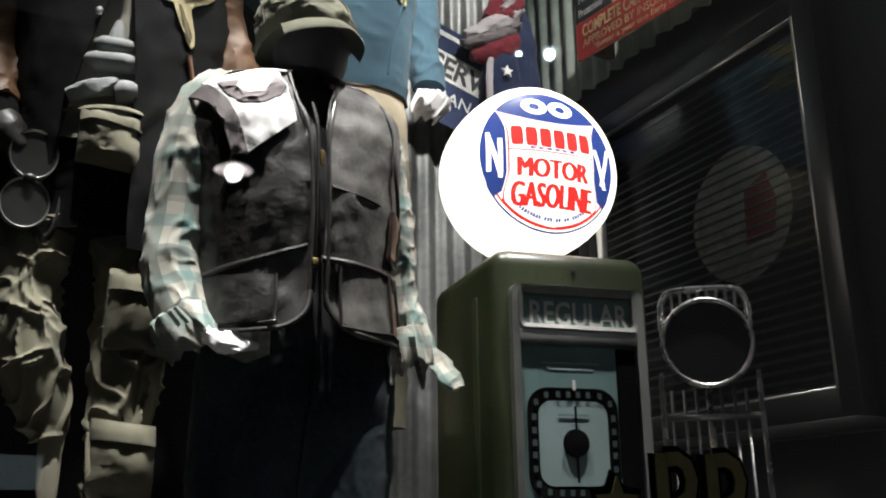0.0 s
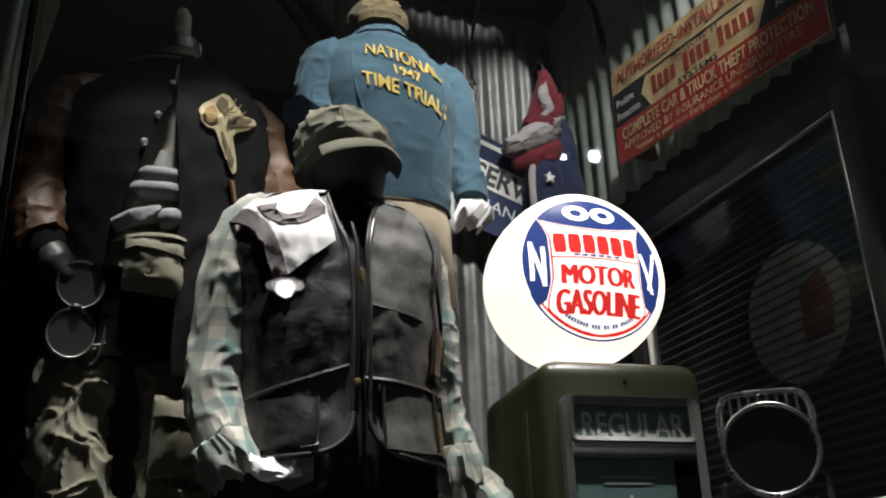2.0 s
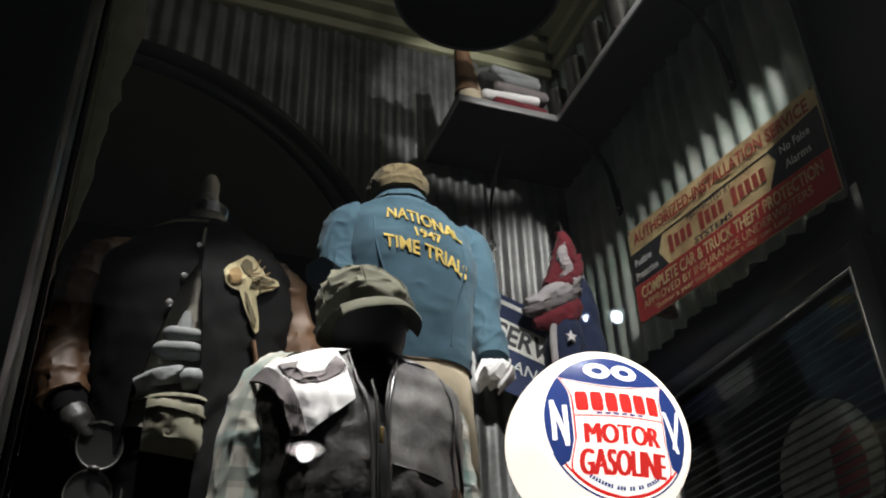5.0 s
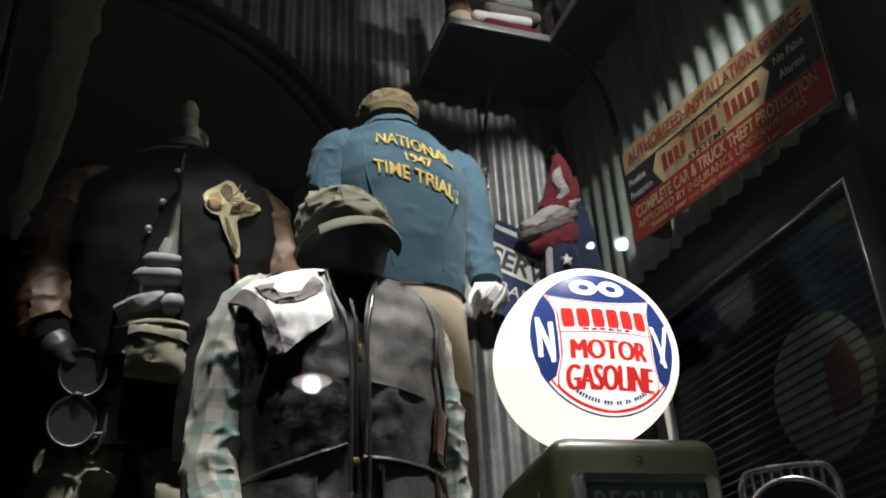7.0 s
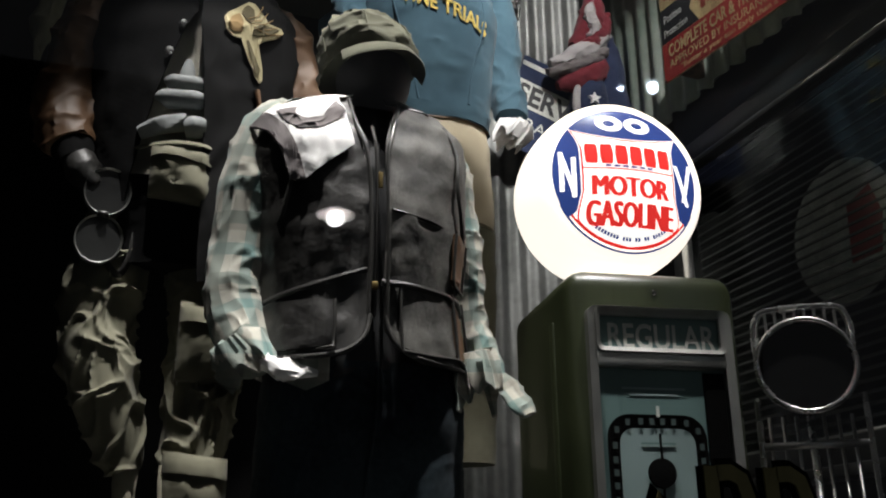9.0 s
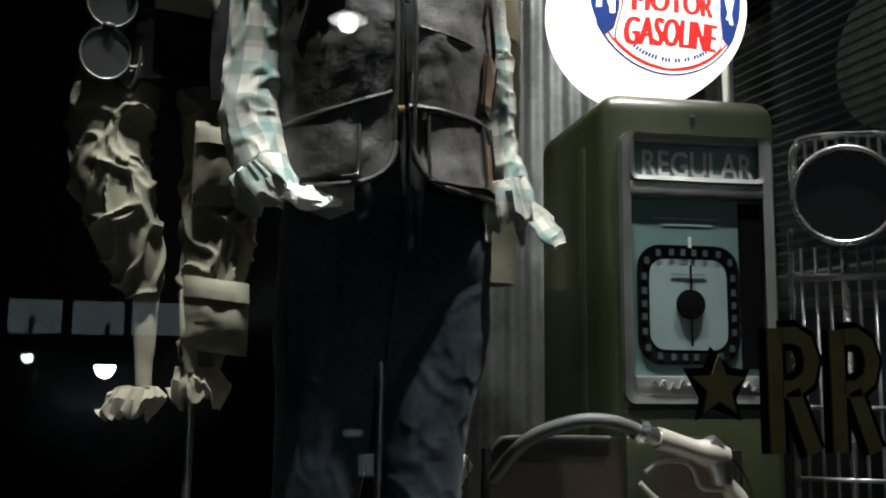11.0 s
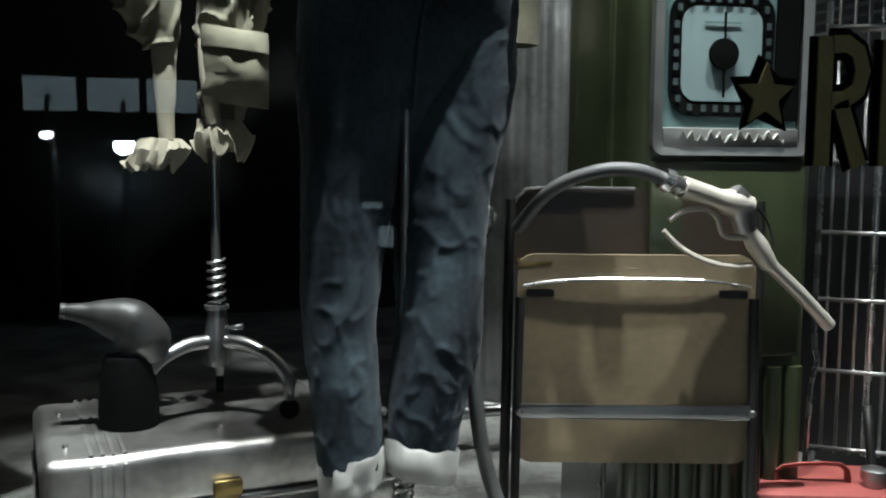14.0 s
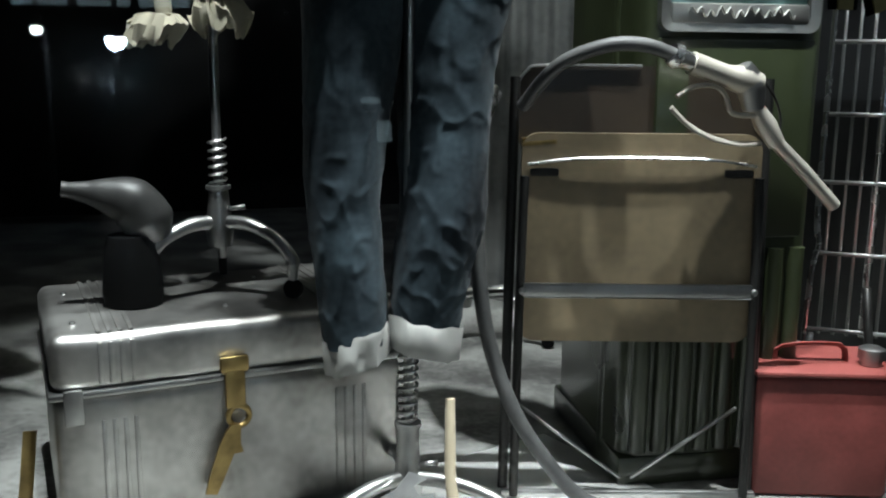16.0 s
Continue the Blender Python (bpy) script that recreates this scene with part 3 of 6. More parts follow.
part("window_frame", quad_box((2.4, 0.14, 0.3), (0.85, GLASS + 0.02, 4.2), 0.012), M_FRAME, win)
part("window_frame", quad_box((0.14, 0.12, 4.3), (1.86, GLASS + 0.02, 2.1), 0.012), M_FRAME, win)
tagged(part("curtain", sleeve([(-0.22, 2.5, 4.2), (-0.24, 2.52, 3.3), (-0.26, 2.5, 2.6), (-0.3, 2.52, 2.2)], [0.08, 0.09, 0.05, 0.02], 12, 0.03, 30, 10, 6.0, True, 0, 1, 0.4), M_CAP), "dim olive canvas curtain hanging at the dark opening", "curtain")

# gilt shapes painted on the inside of the glass
deco = thing("window_lettering", "gilt star and shapes outlined black on the shop glass", "window lettering")


def on_glass(outline, name):
    cx = sum(p[0] for p in outline) / len(outline)
    cz = sum(p[1] for p in outline) / len(outline)
    part("outline", prism([(cx + (x - cx) * 1.0 + 0.006 * (1 if x > cx else -1), cz + (z - cz) * 1.0 + 0.006 * (1 if z > cz else -1)) for x, z in outline], 0.0015, Matrix.Translation((0, GLASS - 0.0065, 0))), M_BLACK, deco, "black outline", False)
    part(name, prism(outline, 0.002, Matrix.Translation((0, GLASS - 0.0095, 0))), M_GOLD, deco, "", False)


star = [(0.4775 + r * math.sin(radians(36 * k)), 0.892 + r * math.cos(radians(36 * k))) for k, r in ((i, 0.026 if i % 2 == 0 else 0.0115) for i in range(10))]
on_glass(star, "star")


def ribbon(points, width):
    """The outline of a stroke of even width along points."""
    left, right = [], []
    for i, p in enumerate(points):
        a, b = points[max(i - 1, 0)], points[min(i + 1, len(points) - 1)]
        d = math.hypot(b[0] - a[0], b[1] - a[1])
        n = (-(b[1] - a[1]) / d * width / 2, (b[0] - a[0]) / d * width / 2)
        left.append((p[0] + n[0], p[1] + n[1]))
        right.append((p[0] - n[0], p[1] - n[1]))
    return left + right[::-1]


for x in (0.531, 0.593):
    for pts in ([(x, 0.838), (x, 0.94)], [(x + 0.006, 0.934), (x + 0.02, 0.935), (x + 0.031, 0.929), (x + 0.036, 0.914), (x + 0.032, 0.899), (x + 0.02, 0.891), (x + 0.006, 0.89)], [(x + 0.016, 0.889), (x + 0.025, 0.866), (x + 0.036, 0.838)]):
        part("outline", prism(ribbon(pts, 0.026), 0.0015, Matrix.Translation((0, GLASS - 0.0065, 0))), M_BLACK, deco, "black outline", False)
        part("stroke", prism(ribbon(pts, 0.014), 0.002, Matrix.Translation((0, GLASS - 0.0095, 0))), M_GOLD, deco, "", False)

# ---- shelf ----
SH = 3.45
shelf = thing("wall_shelf", "black L-shaped wall shelf with a grey edge", "shelf")
part("board", prism([(1.09, 2.66), (1.53, 2.66), (1.53, 1.0), (1.78, 1.0), (1.78, 3.08), (1.09, 3.08)], 0.03, pose(0, 0, SH + 0.03, -90, 0, 0)), M_SHELF, shelf, "", False)
part("edge_strip", quad_box((0.445, 0.008, 0.032), (1.3075, 2.657, SH + 0.015), 0.001), M_SHELFEDGE, shelf, "grey metal edge strip")
part("edge_strip", quad_box((0.008, 1.66, 0.032), (1.526, 1.83, SH + 0.0151), 0.001), M_SHELFEDGE, shelf, "grey metal edge strip")
part("edge_strip", quad_box((0.008, 0.42, 0.032), (1.086, 2.87, SH + 0.0151), 0.001), M_SHELFEDGE, shelf, "grey metal edge strip")


def bracket(m):
    b = thing("shelf_bracket", "curved dark iron shelf bracket screwed to the wall", "bracket", "brackets under the shelf")
    b.matrix_world = m
    part("arm", tube([(0, 0, -0.40), (0, -0.012, -0.3), (0, -0.03, -0.2), (0, -0.09, -0.1), (0, -0.17, -0.03), (0, -0.22, -0.006)], [0.013, 0.012, 0.011, 0.011, 0.01, 0.008], 8, True, None, 5, 0.5), M_IRON, b)
    part("plate", quad_box((0.03, 0.006, 0.12), (0, -0.002, -0.36), 0.002), M_IRON, b)
    for z in (-0.33, -0.39):
        part("screw", lathe([(0, 0), (0.006, 0), (0.004, 0.004), (0, 0.005)], 10, None, (0, -0.006, z), pose(0, 0, 0, 90, 0, 0)), M_STEEL, b)


bracket(pose(RIGHT - 0.018, 2.66, SH, 0, 0, -90))
bracket(pose(RIGHT - 0.018, 1.88, SH, 0, 0, -90))
bracket(pose(1.37, BACK - 0.03, SH, 0, 0, 0))

# folded clothes, boots and a canvas roll on the shelf
zz = SH + 0.031
for k, (mt, w, d, h, dx, rz, lab) in enumerate(((M_RED, 0.26, 0.2, 0.05, 0.01, 4, "folded dark red ribbed garment"), (M_WHITECLOTH, 0.26, 0.2, 0.045, -0.02, -5, "folded white and grey shirt"), (M_GREYCLOTH, 0.26, 0.2, 0.05, 0.02, 3, "folded grey brown trousers"), (M_KNIT, 0.28, 0.2, 0.05, -0.02, -4, "folded grey garment"), (M_KNIT, 0.24, 0.18, 0.045, 0.0, 6, "folded pale grey garment"))):
    bm = quad_box((w, d, h), (0, 0, 0), h * 0.45, None, 4)
    bmesh.ops.subdivide_edges(bm, edges=[e for e in bm.edges if e.calc_length() > 0.05], cuts=6, use_grid_fill=True)
    for v in bm.verts:
        v.co += Vector((0.4, 0.4, 1)) * 0.007 * noise.noise(v.co * 22 + Vector((k * 4, 0, 0)))
    ob = tagged(part("folded_garment", bm, mt), lab + " in a stack on the shelf", "folded clothes", "stack of folded clothes")
    ob.matrix_world = pose(1.36 + dx, 2.765, zz + h / 2, 0, 0, rz)
    zz += h * 0.96


def boot(x, y, rz, h):
    b = thing("boot", "black leather boot standing on the shelf", "boot", "boots on the shelf", (x, y, SH + 0.031), rz)
    part("shaft", sleeve([(0, 0.05, 0.05), (0, 0.055, h * 0.5), (0, 0.06, h)], [0.05, 0.05, 0.055], 3, 0.004, 20, 6, 20), M_BOOT, b)
    part("foot", sleeve([(0, 0.09, 0.04), (0, 0.04, 0.052), (0, -0.06, 0.042), (0, -0.15, 0.032), (0, -0.175, 0.028)], [0.034, 0.045, 0.044, 0.038, 0.018], 4, 0.002, 20, 6, 20, True, 0, 1, 0.75), M_BOOT, b)
    part("sole", quad_box((0.075, 0.27, 0.014), (0, -0.04, 0.007), 0.006), M_BLACK, b)


boot(1.64, 2.72, 70, 0.2)
boot(1.65, 2.56, 78, 0.24)
boot(1.65, 2.38, 84, 0.26)
boot(1.64, 2.18, 80, 0.28)
roll = thing("canvas_roll", "upright tan and brown canvas roll on the shelf", "canvas roll", "", (1.17, 2.74, SH + 0.031))
part("roll", sleeve([(0, 0, 0), (0, 0, 0.08), (-0.01, 0, 0.2)], [0.055, 0.053, 0.045], 5, 0.004), M_CREAM, roll)
part("upper_wrap", sleeve([(-0.008, 0, 0.085), (-0.01, 0, 0.16), (-0.03, 0, 0.34)], [0.057, 0.05, 0.03], 6, 0.004), M_BROWNLEATHER, roll, "dark brown leather wrap")

# wide black lamp hood under the ceiling
lamp = thing("pendant_lamp", "wide black round pendant lamp hood, unlit", "lamp", "", (1.02, 2.26, 3.65))
part("hood", lathe([(0.0, 0.1), (0.1, 0.1), (0.22, 0.07), (0.3, 0.02), (0.318, 0.0), (0.315, -0.006), (0.29, 0.016), (0.21, 0.06), (0.1, 0.085), (0.0, 0.085)], 56), M_BLACK, lamp)
part("rim", tube([(0.317 * math.cos(radians(a)), 0.317 * math.sin(radians(a)), -0.002) for a in range(0, 361, 6)], 0.008, 8, False), M_FRAME, lamp)
part("rod", tube([(0, 0, 0.1), (0, 0, 0.6)], 0.01, 10), M_IRON, lamp)
part("canopy", lathe([(0, 0.56), (0.05, 0.56), (0.06, 0.6), (0, 0.6)], 20), M_IRON, lamp)

# ---- printed tin sign on the right wall ----
sign = thing("tin_sign", "rusted enamel theft alarm sign in cream, black and red", "sign", "", (1.697, 2.004, 2.584), -82.6)
sign.matrix_world = sign.matrix_world @ pose(0, 0, 0, 0, 1.0, 0)
SW, SHH = 0.9, 0.375
part("standoff", quad_box((0.03, 0.13, 0.3), (-0.42, 0.07, 0), 0.004), M_SRUST, sign, "rusted standoff batten")
part("standoff", quad_box((0.03, 0.04, 0.3), (0.36, 0.026, 0), 0.004), M_SRUST, sign, "rusted standoff batten")
part("plate", quad_box((SW, 0.004, SHH), (0, 0, 0), 0.001), M_SCREAM, sign, "", False)


def on_sign(pts, material, name="field", lift=0.0):
    part(name, prism([((u - 0.5) * SW, (0.5 - v) * SHH) for u, v in pts], 0.0012, Matrix.Translation((0, -0.0042 - lift, 0))), material, sign, "", False)


on_sign([(0.003, 0.62), (0.997, 0.62), (0.997, 0.995), (0.003, 0.995)], M_SRED)
on_sign([(0.003, 0.27), (0.2, 0.27), (0.165, 0.44), (0.21, 0.615), (0.003, 0.615)], M_SBLACK)
on_sign([(0.997, 0.2), (0.76, 0.27), (0.79, 0.4), (0.74, 0.615), (0.997, 0.615)], M_SBLACK)
on_sign([(0.2, 0.268), (0.76, 0.268), (0.76, 0.28), (0.2, 0.28)], M_SBLACK, "rule")


def sign_words(t, u, v, h, w, material, bold=0.0):
    words(t, h * SHH, Matrix.Translation(((u - 0.5) * SW, -0.006, (0.5 - v) * SHH)), material, sign, "lettering", 0.0006, w * SW, None, bold)


sign_words("AUTHORIZED-INSTALLATION SERVICE", 0.5, 0.135, 0.13, 0.93, M_SLETTER, 0.02)
sign_words("PROTECTED BY", 0.46, 0.32, 0.055, 0.24, M_SBLACK)
sign_words("SYSTEMS", 0.46, 0.585, 0.06, 0.2, M_SBLACK, 0.02)
for k in range(15):
    if k not in (4, 9):
        u = 0.225 + k * 0.0345
        hgt = 0.075 if k not in (0, 5, 10) else 0.1
        on_sign([(u, 0.45 - hgt), (u + 0.024, 0.45 - hgt), (u + 0.026, 0.45 + hgt * 0.8), (u + 0.002, 0.45 + hgt * 0.8)], M_SLETTER, "word_bar", 0.001)
sign_words("Positive", 0.075, 0.39, 0.08, 0.1, M_SIGNWHITE)
sign_words("Protection", 0.088, 0.53, 0.08, 0.13, M_SIGNWHITE)
sign_words("No False", 0.88, 0.35, 0.08, 0.13, M_SIGNWHITE)
sign_words("Alarms", 0.88, 0.5, 0.08, 0.11, M_SIGNWHITE)
sign_words("COMPLETE CAR & TRUCK THEFT PROTECTION", 0.5, 0.72, 0.12, 0.92, M_SCREAM, 0.02)
sign_words("APPROVED BY INSURANCE UNDERWRITERS", 0.47, 0.85, 0.08, 0.86, M_SCREAM)
sign_words('"Better a year too Early than a day too Late"', 0.45, 0.945, 0.055, 0.7, M_SCREAM)
for y, z in ((-0.49, 0.48), (0.49, 0.48), (-0.49, -0.48), (0.49, -0.48)):
    part("nail", lathe([(0, 0), (0.005, 0), (0.003, 0.003), (0, 0.003)], 8, None, (y * SW, -0.004, z * SHH), pose(0, 0, 0, 90, 0, 0)), M_SRUST, sign)

# small navy service sign, tilted on the back wall
ss = thing("service_sign", "tilted navy and white enamel service sign", "sign")
ss.matrix_world = pose(1.42, 2.97, 2.53, 0, 19, 0)
part("plate", quad_box((0.27, 0.004, 0.4), (0, 0, 0), 0.001), M_NAVY, ss, "", False)
part("field", quad_box((0.265, 0.001, 0.02), (0, -0.003, 0.165)), M_SIGNWHITE, ss, "white border strip", False)
part("field", quad_box((0.265, 0.001, 0.115), (0, -0.003, 0.035)), M_SIGNWHITE, ss, "white band", False)
words("SERV", 0.085, Matrix.Translation((-0.005, -0.004, 0.035)), M_SBLACK, ss, width=0.23, bold=0.03)
words("RAN", 0.05, Matrix.Translation((0.02, -0.003, -0.085)), M_SIGNWHITE, ss, width=0.14)

# flag bundle on a hook
flag = thing("flag_bundle", "twisted red, white and navy flag hanging from a hook", "flag")
for mt, pts, rad, sd in (
    (M_RED, [(1.646, 2.95, 3.1), (1.65, 2.945, 3.0), (1.63, 2.94, 2.9), (1.56, 2.94, 2.8)], [0.016, 0.052, 0.06, 0.035], 20),
    (M_PALESTRIPE, [(1.64, 2.915, 3.02), (1.61, 2.895, 2.95), (1.625, 2.89, 2.885), (1.6, 2.9, 2.84)], [0.012, 0.022, 0.024, 0.012], 21),
    (M_RED, [(1.69, 2.93, 2.98), (1.675, 2.915, 2.9), (1.61, 2.9, 2.82), (1.52, 2.9, 2.755)], [0.02, 0.03, 0.034, 0.02], 22),
    (M_PALESTRIPE, [(1.69, 2.92, 2.88), (1.63, 2.9, 2.81), (1.53, 2.89, 2.745), (1.43, 2.9, 2.69)], [0.02, 0.03, 0.036, 0.018], 23),
    (M_GREYCLOTH, [(1.68, 2.93, 2.81), (1.6, 2.905, 2.755), (1.51, 2.9, 2.7), (1.42, 2.91, 2.665)], [0.025, 0.036, 0.034, 0.016], 24),
    (M_RED, [(1.675, 2.94, 2.75), (1.61, 2.92, 2.69), (1.53, 2.92, 2.645), (1.47, 2.93, 2.62)], [0.035, 0.05, 0.046, 0.02], 25),
):
    part("fold", sleeve(pts, rad, sd, 0.016, 30, 9, 17), mt, flag)
part("canton", sleeve([(1.62, 2.95, 2.68), (1.6, 2.94, 2.58), (1.6, 2.945, 2.44), (1.61, 2.96, 2.22)], [0.06, 0.078, 0.085, 0.08], 26, 0.015, 30, 8, 12), M_NAVY, flag, "navy canton with a white star")
part("stripe_edge", sleeve([(1.545, 2.9, 2.63), (1.525, 2.885, 2.56), (1.52, 2.88, 2.46), (1.53, 2.885, 2.36)], [0.01, 0.014, 0.016, 0.012], 27, 0.004, 16, 6, 18), M_PALESTRIPE, flag, "white stripe edge")
part("star", prism([(1.585 + r * math.sin(radians(36 * k)), 2.55 + r * math.cos(radians(36 * k))) for k, r in ((i, 0.026 if i % 2 == 0 else 0.011) for i in range(10))], 0.012, Matrix.Translation((0, 2.85, 0))), M_WHITECLOTH, flag, "", False)
part("hook", tube([(1.66, 3.07, 3.16), (1.655, 3.0, 3.18), (1.648, 2.95, 3.14), (1.645, 2.94, 3.06)], 0.006, 8, True, None, 4), M_IRON, flag)
tagged(part("jacket", sleeve([(1.72, 3.0, 2.95), (1.72, 2.98, 2.75), (1.71, 2.97, 2.5), (1.7, 2.98, 2.2)], [0.02, 0.07, 0.09, 0.08], 31, 0.015, 24, 8, 10), M_NAVY), "dark navy jacket hanging in the corner", "jacket")

# ---- petrol pump ----
pump = thing("petrol_pump", "vintage olive green petrol pump with dial face", "petrol pump", "", (1.012, 1.6, 0), -7)
bm = quad_box((0.36, 0.42, 1.432), (0, 0.215, 0.716), 0.04, None, 4)
part("body", bm, M_OLIVE, pump)
part("side_ridge", quad_box((0.37, 0.03, 1.33), (0, 0.12, 0.68), 0.008), M_OLIVE, pump)
part("screw", lathe([(0, 0), (0.006, 0), (0.004, 0.003), (0, 0.003)], 10, None, (0.0, 0.004, 1.385), pose(0, 0, 0, 90, 0, 0)), M_IRON, pump)
part("plinth", quad_box((0.37, 0.43, 0.06), (0, 0.215, 0.03), 0.008), M_OLIVE, pump)
UP = lambda x, z, y=0.0: Matrix.Translation((x, y, z))
bez = part("bezel", ring_frame(rounded(0.3, 0.5, 0.02), rounded(0.264, 0.464, 0.012), 0.02, UP(0, 1.10, -0.012)), M_BEZEL, pump, "worn cast aluminium bezel")
part("bezel_bar", quad_box((0.27, 0.018, 0.03), (0, -0.002, 1.243), 0.006), M_BEZEL, pump)
part("window_ring", ring_frame(rounded(0.268, 0.088, 0.014), rounded(0.25, 0.07, 0.01), 0.012, UP(0, 1.303, -0.014)), M_BEZEL, pump)
grade = part("grade_plate", quad_box((0.256, 0.006, 0.08), (0, 0.004, 1.3)), M_TEAL, pump, "teal grade plate", False)
words("REGULAR", 0.05, UP(0.004, 1.293, 0.0005), M_SIGNWHITE, pump, width=0.225, bold=0.015)
part("dial_plate", quad_box((0.258, 0.006, 0.34), (0, 0.004, 1.06)), M_TEAL, pump, "faded teal face plate", False)
# flat black strip down the right of the face plate
part("face_strip", quad_box((0.045, 0.004, 0.31), (0.106, 0.0, 1.068)), M_BLACK, pump, "flat black strip on the face plate", False)
dial = part("dial_ring", ring_frame(rounded(0.2, 0.22, 0.045), rounded(0.15, 0.165, 0.03), 0.004, UP(-0.02, 1.03, -0.003)), M_BLACK, pump, "black dial ring with pale figures")
part("dial_face", prism(rounded(0.152, 0.167, 0.03), 0.002, UP(-0.02, 1.03, -0.001)), M_DIAL, pump, "pale blue dial face", False)
for k in range(26):
    a = 2 * math.pi * k / 26
    c, s = math.cos(a), math.sin(a)
    kk = (abs(c) ** 6 + abs(s) ** 6) ** (-1 / 6)
    part("dial_mark", quad_box((0.009, 0.001, 0.012), (-0.02 + 0.0875 * c * kk, -0.0042, 1.03 + 0.096 * s * kk)), M_DIALMARK, pump, "", False)
part("dial_hub", lathe([(0, 0), (0.028, 0), (0.027, 0.006), (0, 0.008)], 28, None, (-0.018, -0.003, 1.03), pose(0, 0, 0, 90, 0, 0)), M_BLACK, pump)
part("pointer", quad_box((0.004, 0.002, 0.15), (-0.018, -0.0075, 1.028)), M_BLACK, pump, "", False)
part("pointer_tip", quad_box((0.006, 0.002, 0.02), (-0.018, -0.0062, 1.145)), M_SIGNWHITE, pump, "", False)
for x, z, w in ((-0.02, 1.19, 0.13), (-0.02, 1.178, 0.1), (-0.02, 1.085, 0.07)):
    part("writing_bar", quad_box((w, 0.001, 0.004), (x, -0.003 if z < 1.15 else 0.0003, z)), M_TEAL if z < 1.15 else M_DIAL, pump, "", False)
part("script_plate", quad_box((0.26, 0.012, 0.035), (0, -0.004, 0.882), 0.004), M_BEZEL, pump)
part("script_bar", tube([(-0.1 + 0.2 * k / 60, -0.013, 0.884 + 0.007 * math.sin(k * 1.15) + 0.004 * math.sin(k * 0.4)) for k in range(61)], 0.0022, 6), M_BEZEL, pump, "raised wavy script bar")
part("lower_panel", quad_box((0.3, 0.012, 0.36), (0, -0.001, 0.66), 0.006), M_OLIVE, pump)
for k in range(8):
    part("flute", tube([(-0.147 + k * 0.042, 0.004, 0.07), (-0.147 + k * 0.042, 0.004, 0.46)], 0.017, 12), M_OLIVE, pump)

# ---- lit globe on the pump ----
GR, GRIM, GHALF = 0.204, 0.173, 0.1
globe = thing("gas_globe", "lit white milk glass pump globe with red lettering", "globe lamp")
globe.matrix_world = pose(1.025, 1.8, 1.668, 0, 0, -4)
side = [(GRIM + (GR - GRIM) * math.cos(radians(a)) ** 0.7, GHALF * math.sin(radians(a))) for a in range(-84, 85, 12)]
dome = lambda r: GHALF + 0.034 * (1 - (r / GRIM) ** 2)
prof = [(GRIM * k / 10, -dome(GRIM * k / 10)) for k in range(10)] + [(GRIM, -GHALF)] + side + [(GRIM, GHALF)] + [(GRIM * k / 10, dome(GRIM * k / 10)) for k in range(9, -1, -1)]
part("glass", lathe(prof, 64, None, (0, 0, 0), pose(0, 0, 0, -90, 0, 0)), M_GLOBE, globe)
part("collar", lathe([(0.05, -0.237), (0.075, -0.237), (0.07, -0.215), (0.07, -0.19), (0.05, -0.185)], 40), M_GLOBE, globe, "milk glass neck")
LR = GRIM * 0.985


def on_globe(lift):
    def f(p):
        r = min(math.hypot(p.x, p.z), GRIM)
        return Vector((p.x, -dome(r) - lift + p.y, p.z))
    return f


def lens_shape(name, rows, material, lift):
    """rows: lists of points (u, v) of the lens, in units of its radius, laid on the globe."""
    bm = bmesh.new()
    f, g = on_globe(lift), on_globe(lift - 0.0005)
    slab(bm, *[[[bm.verts.new(h(Vector((u * LR, 0, v * LR)))) for u, v in row] for row in rows] for h in (f, g)])
    return part(name, bm, material, globe, "", False)


def arc(r0, r1, a0, a1, n=40, k=6):
    return [[((r0 + (r1 - r0) * i / k) * math.cos(radians(a0 + (a1 - a0) * j / n)), (r0 + (r1 - r0) * i / k) * math.sin(radians(a0 + (a1 - a0) * j / n))) for j in range(n + 1)] for i in range(k + 1)]


lens_shape("blue_band", arc(0.45, 0.985, -36, 216, 60), M_GBLUE, 0.0008)
lens_shape("red_ring", arc(0.93, 0.955, 216, 324), M_GRED, 0.0034)
lens_shape("blue_ring", arc(0.975, 1.0, 205, 335), M_GBLUE, 0.0009)


def shield(s):
    rows = []
    for k in range(41):
        t = k / 40
        v = 0.47 - 1.38 * t
        w = 0.6 + 0.1 * max(0, 1 - t * 7) ** 1.5 + 0.06 * max(0, (t - 0.5) / 0.2 if t < 0.7 else 1)
        w = min(w, math.sqrt(max(0.0009, 0.90 ** 2 - v * v))) if v < 0 else w
        rows.append([((-1 + 2 * j / 16) * (w + s), v + s * (1 if t < 0.5 else -1) + 0.03 * (2 * abs(j / 8 - 1)) ** 2 * max(0, 1 - t * 5)) for j in range(17)])
    return rows


lens_shape("shield_border", shield(0.045), M_GWHITE, 0.0012)
lens_shape("shield_border", shield(0.03), M_GRED, 0.0018)
lens_shape("shield", shield(0.008), M_GWHITE, 0.0026)
lens_shape("rule", [[(-0.61 + 1.22 * j / 16, v) for j in range(17)] for v in (0.075, 0.058)], M_GRED, 0.0034)
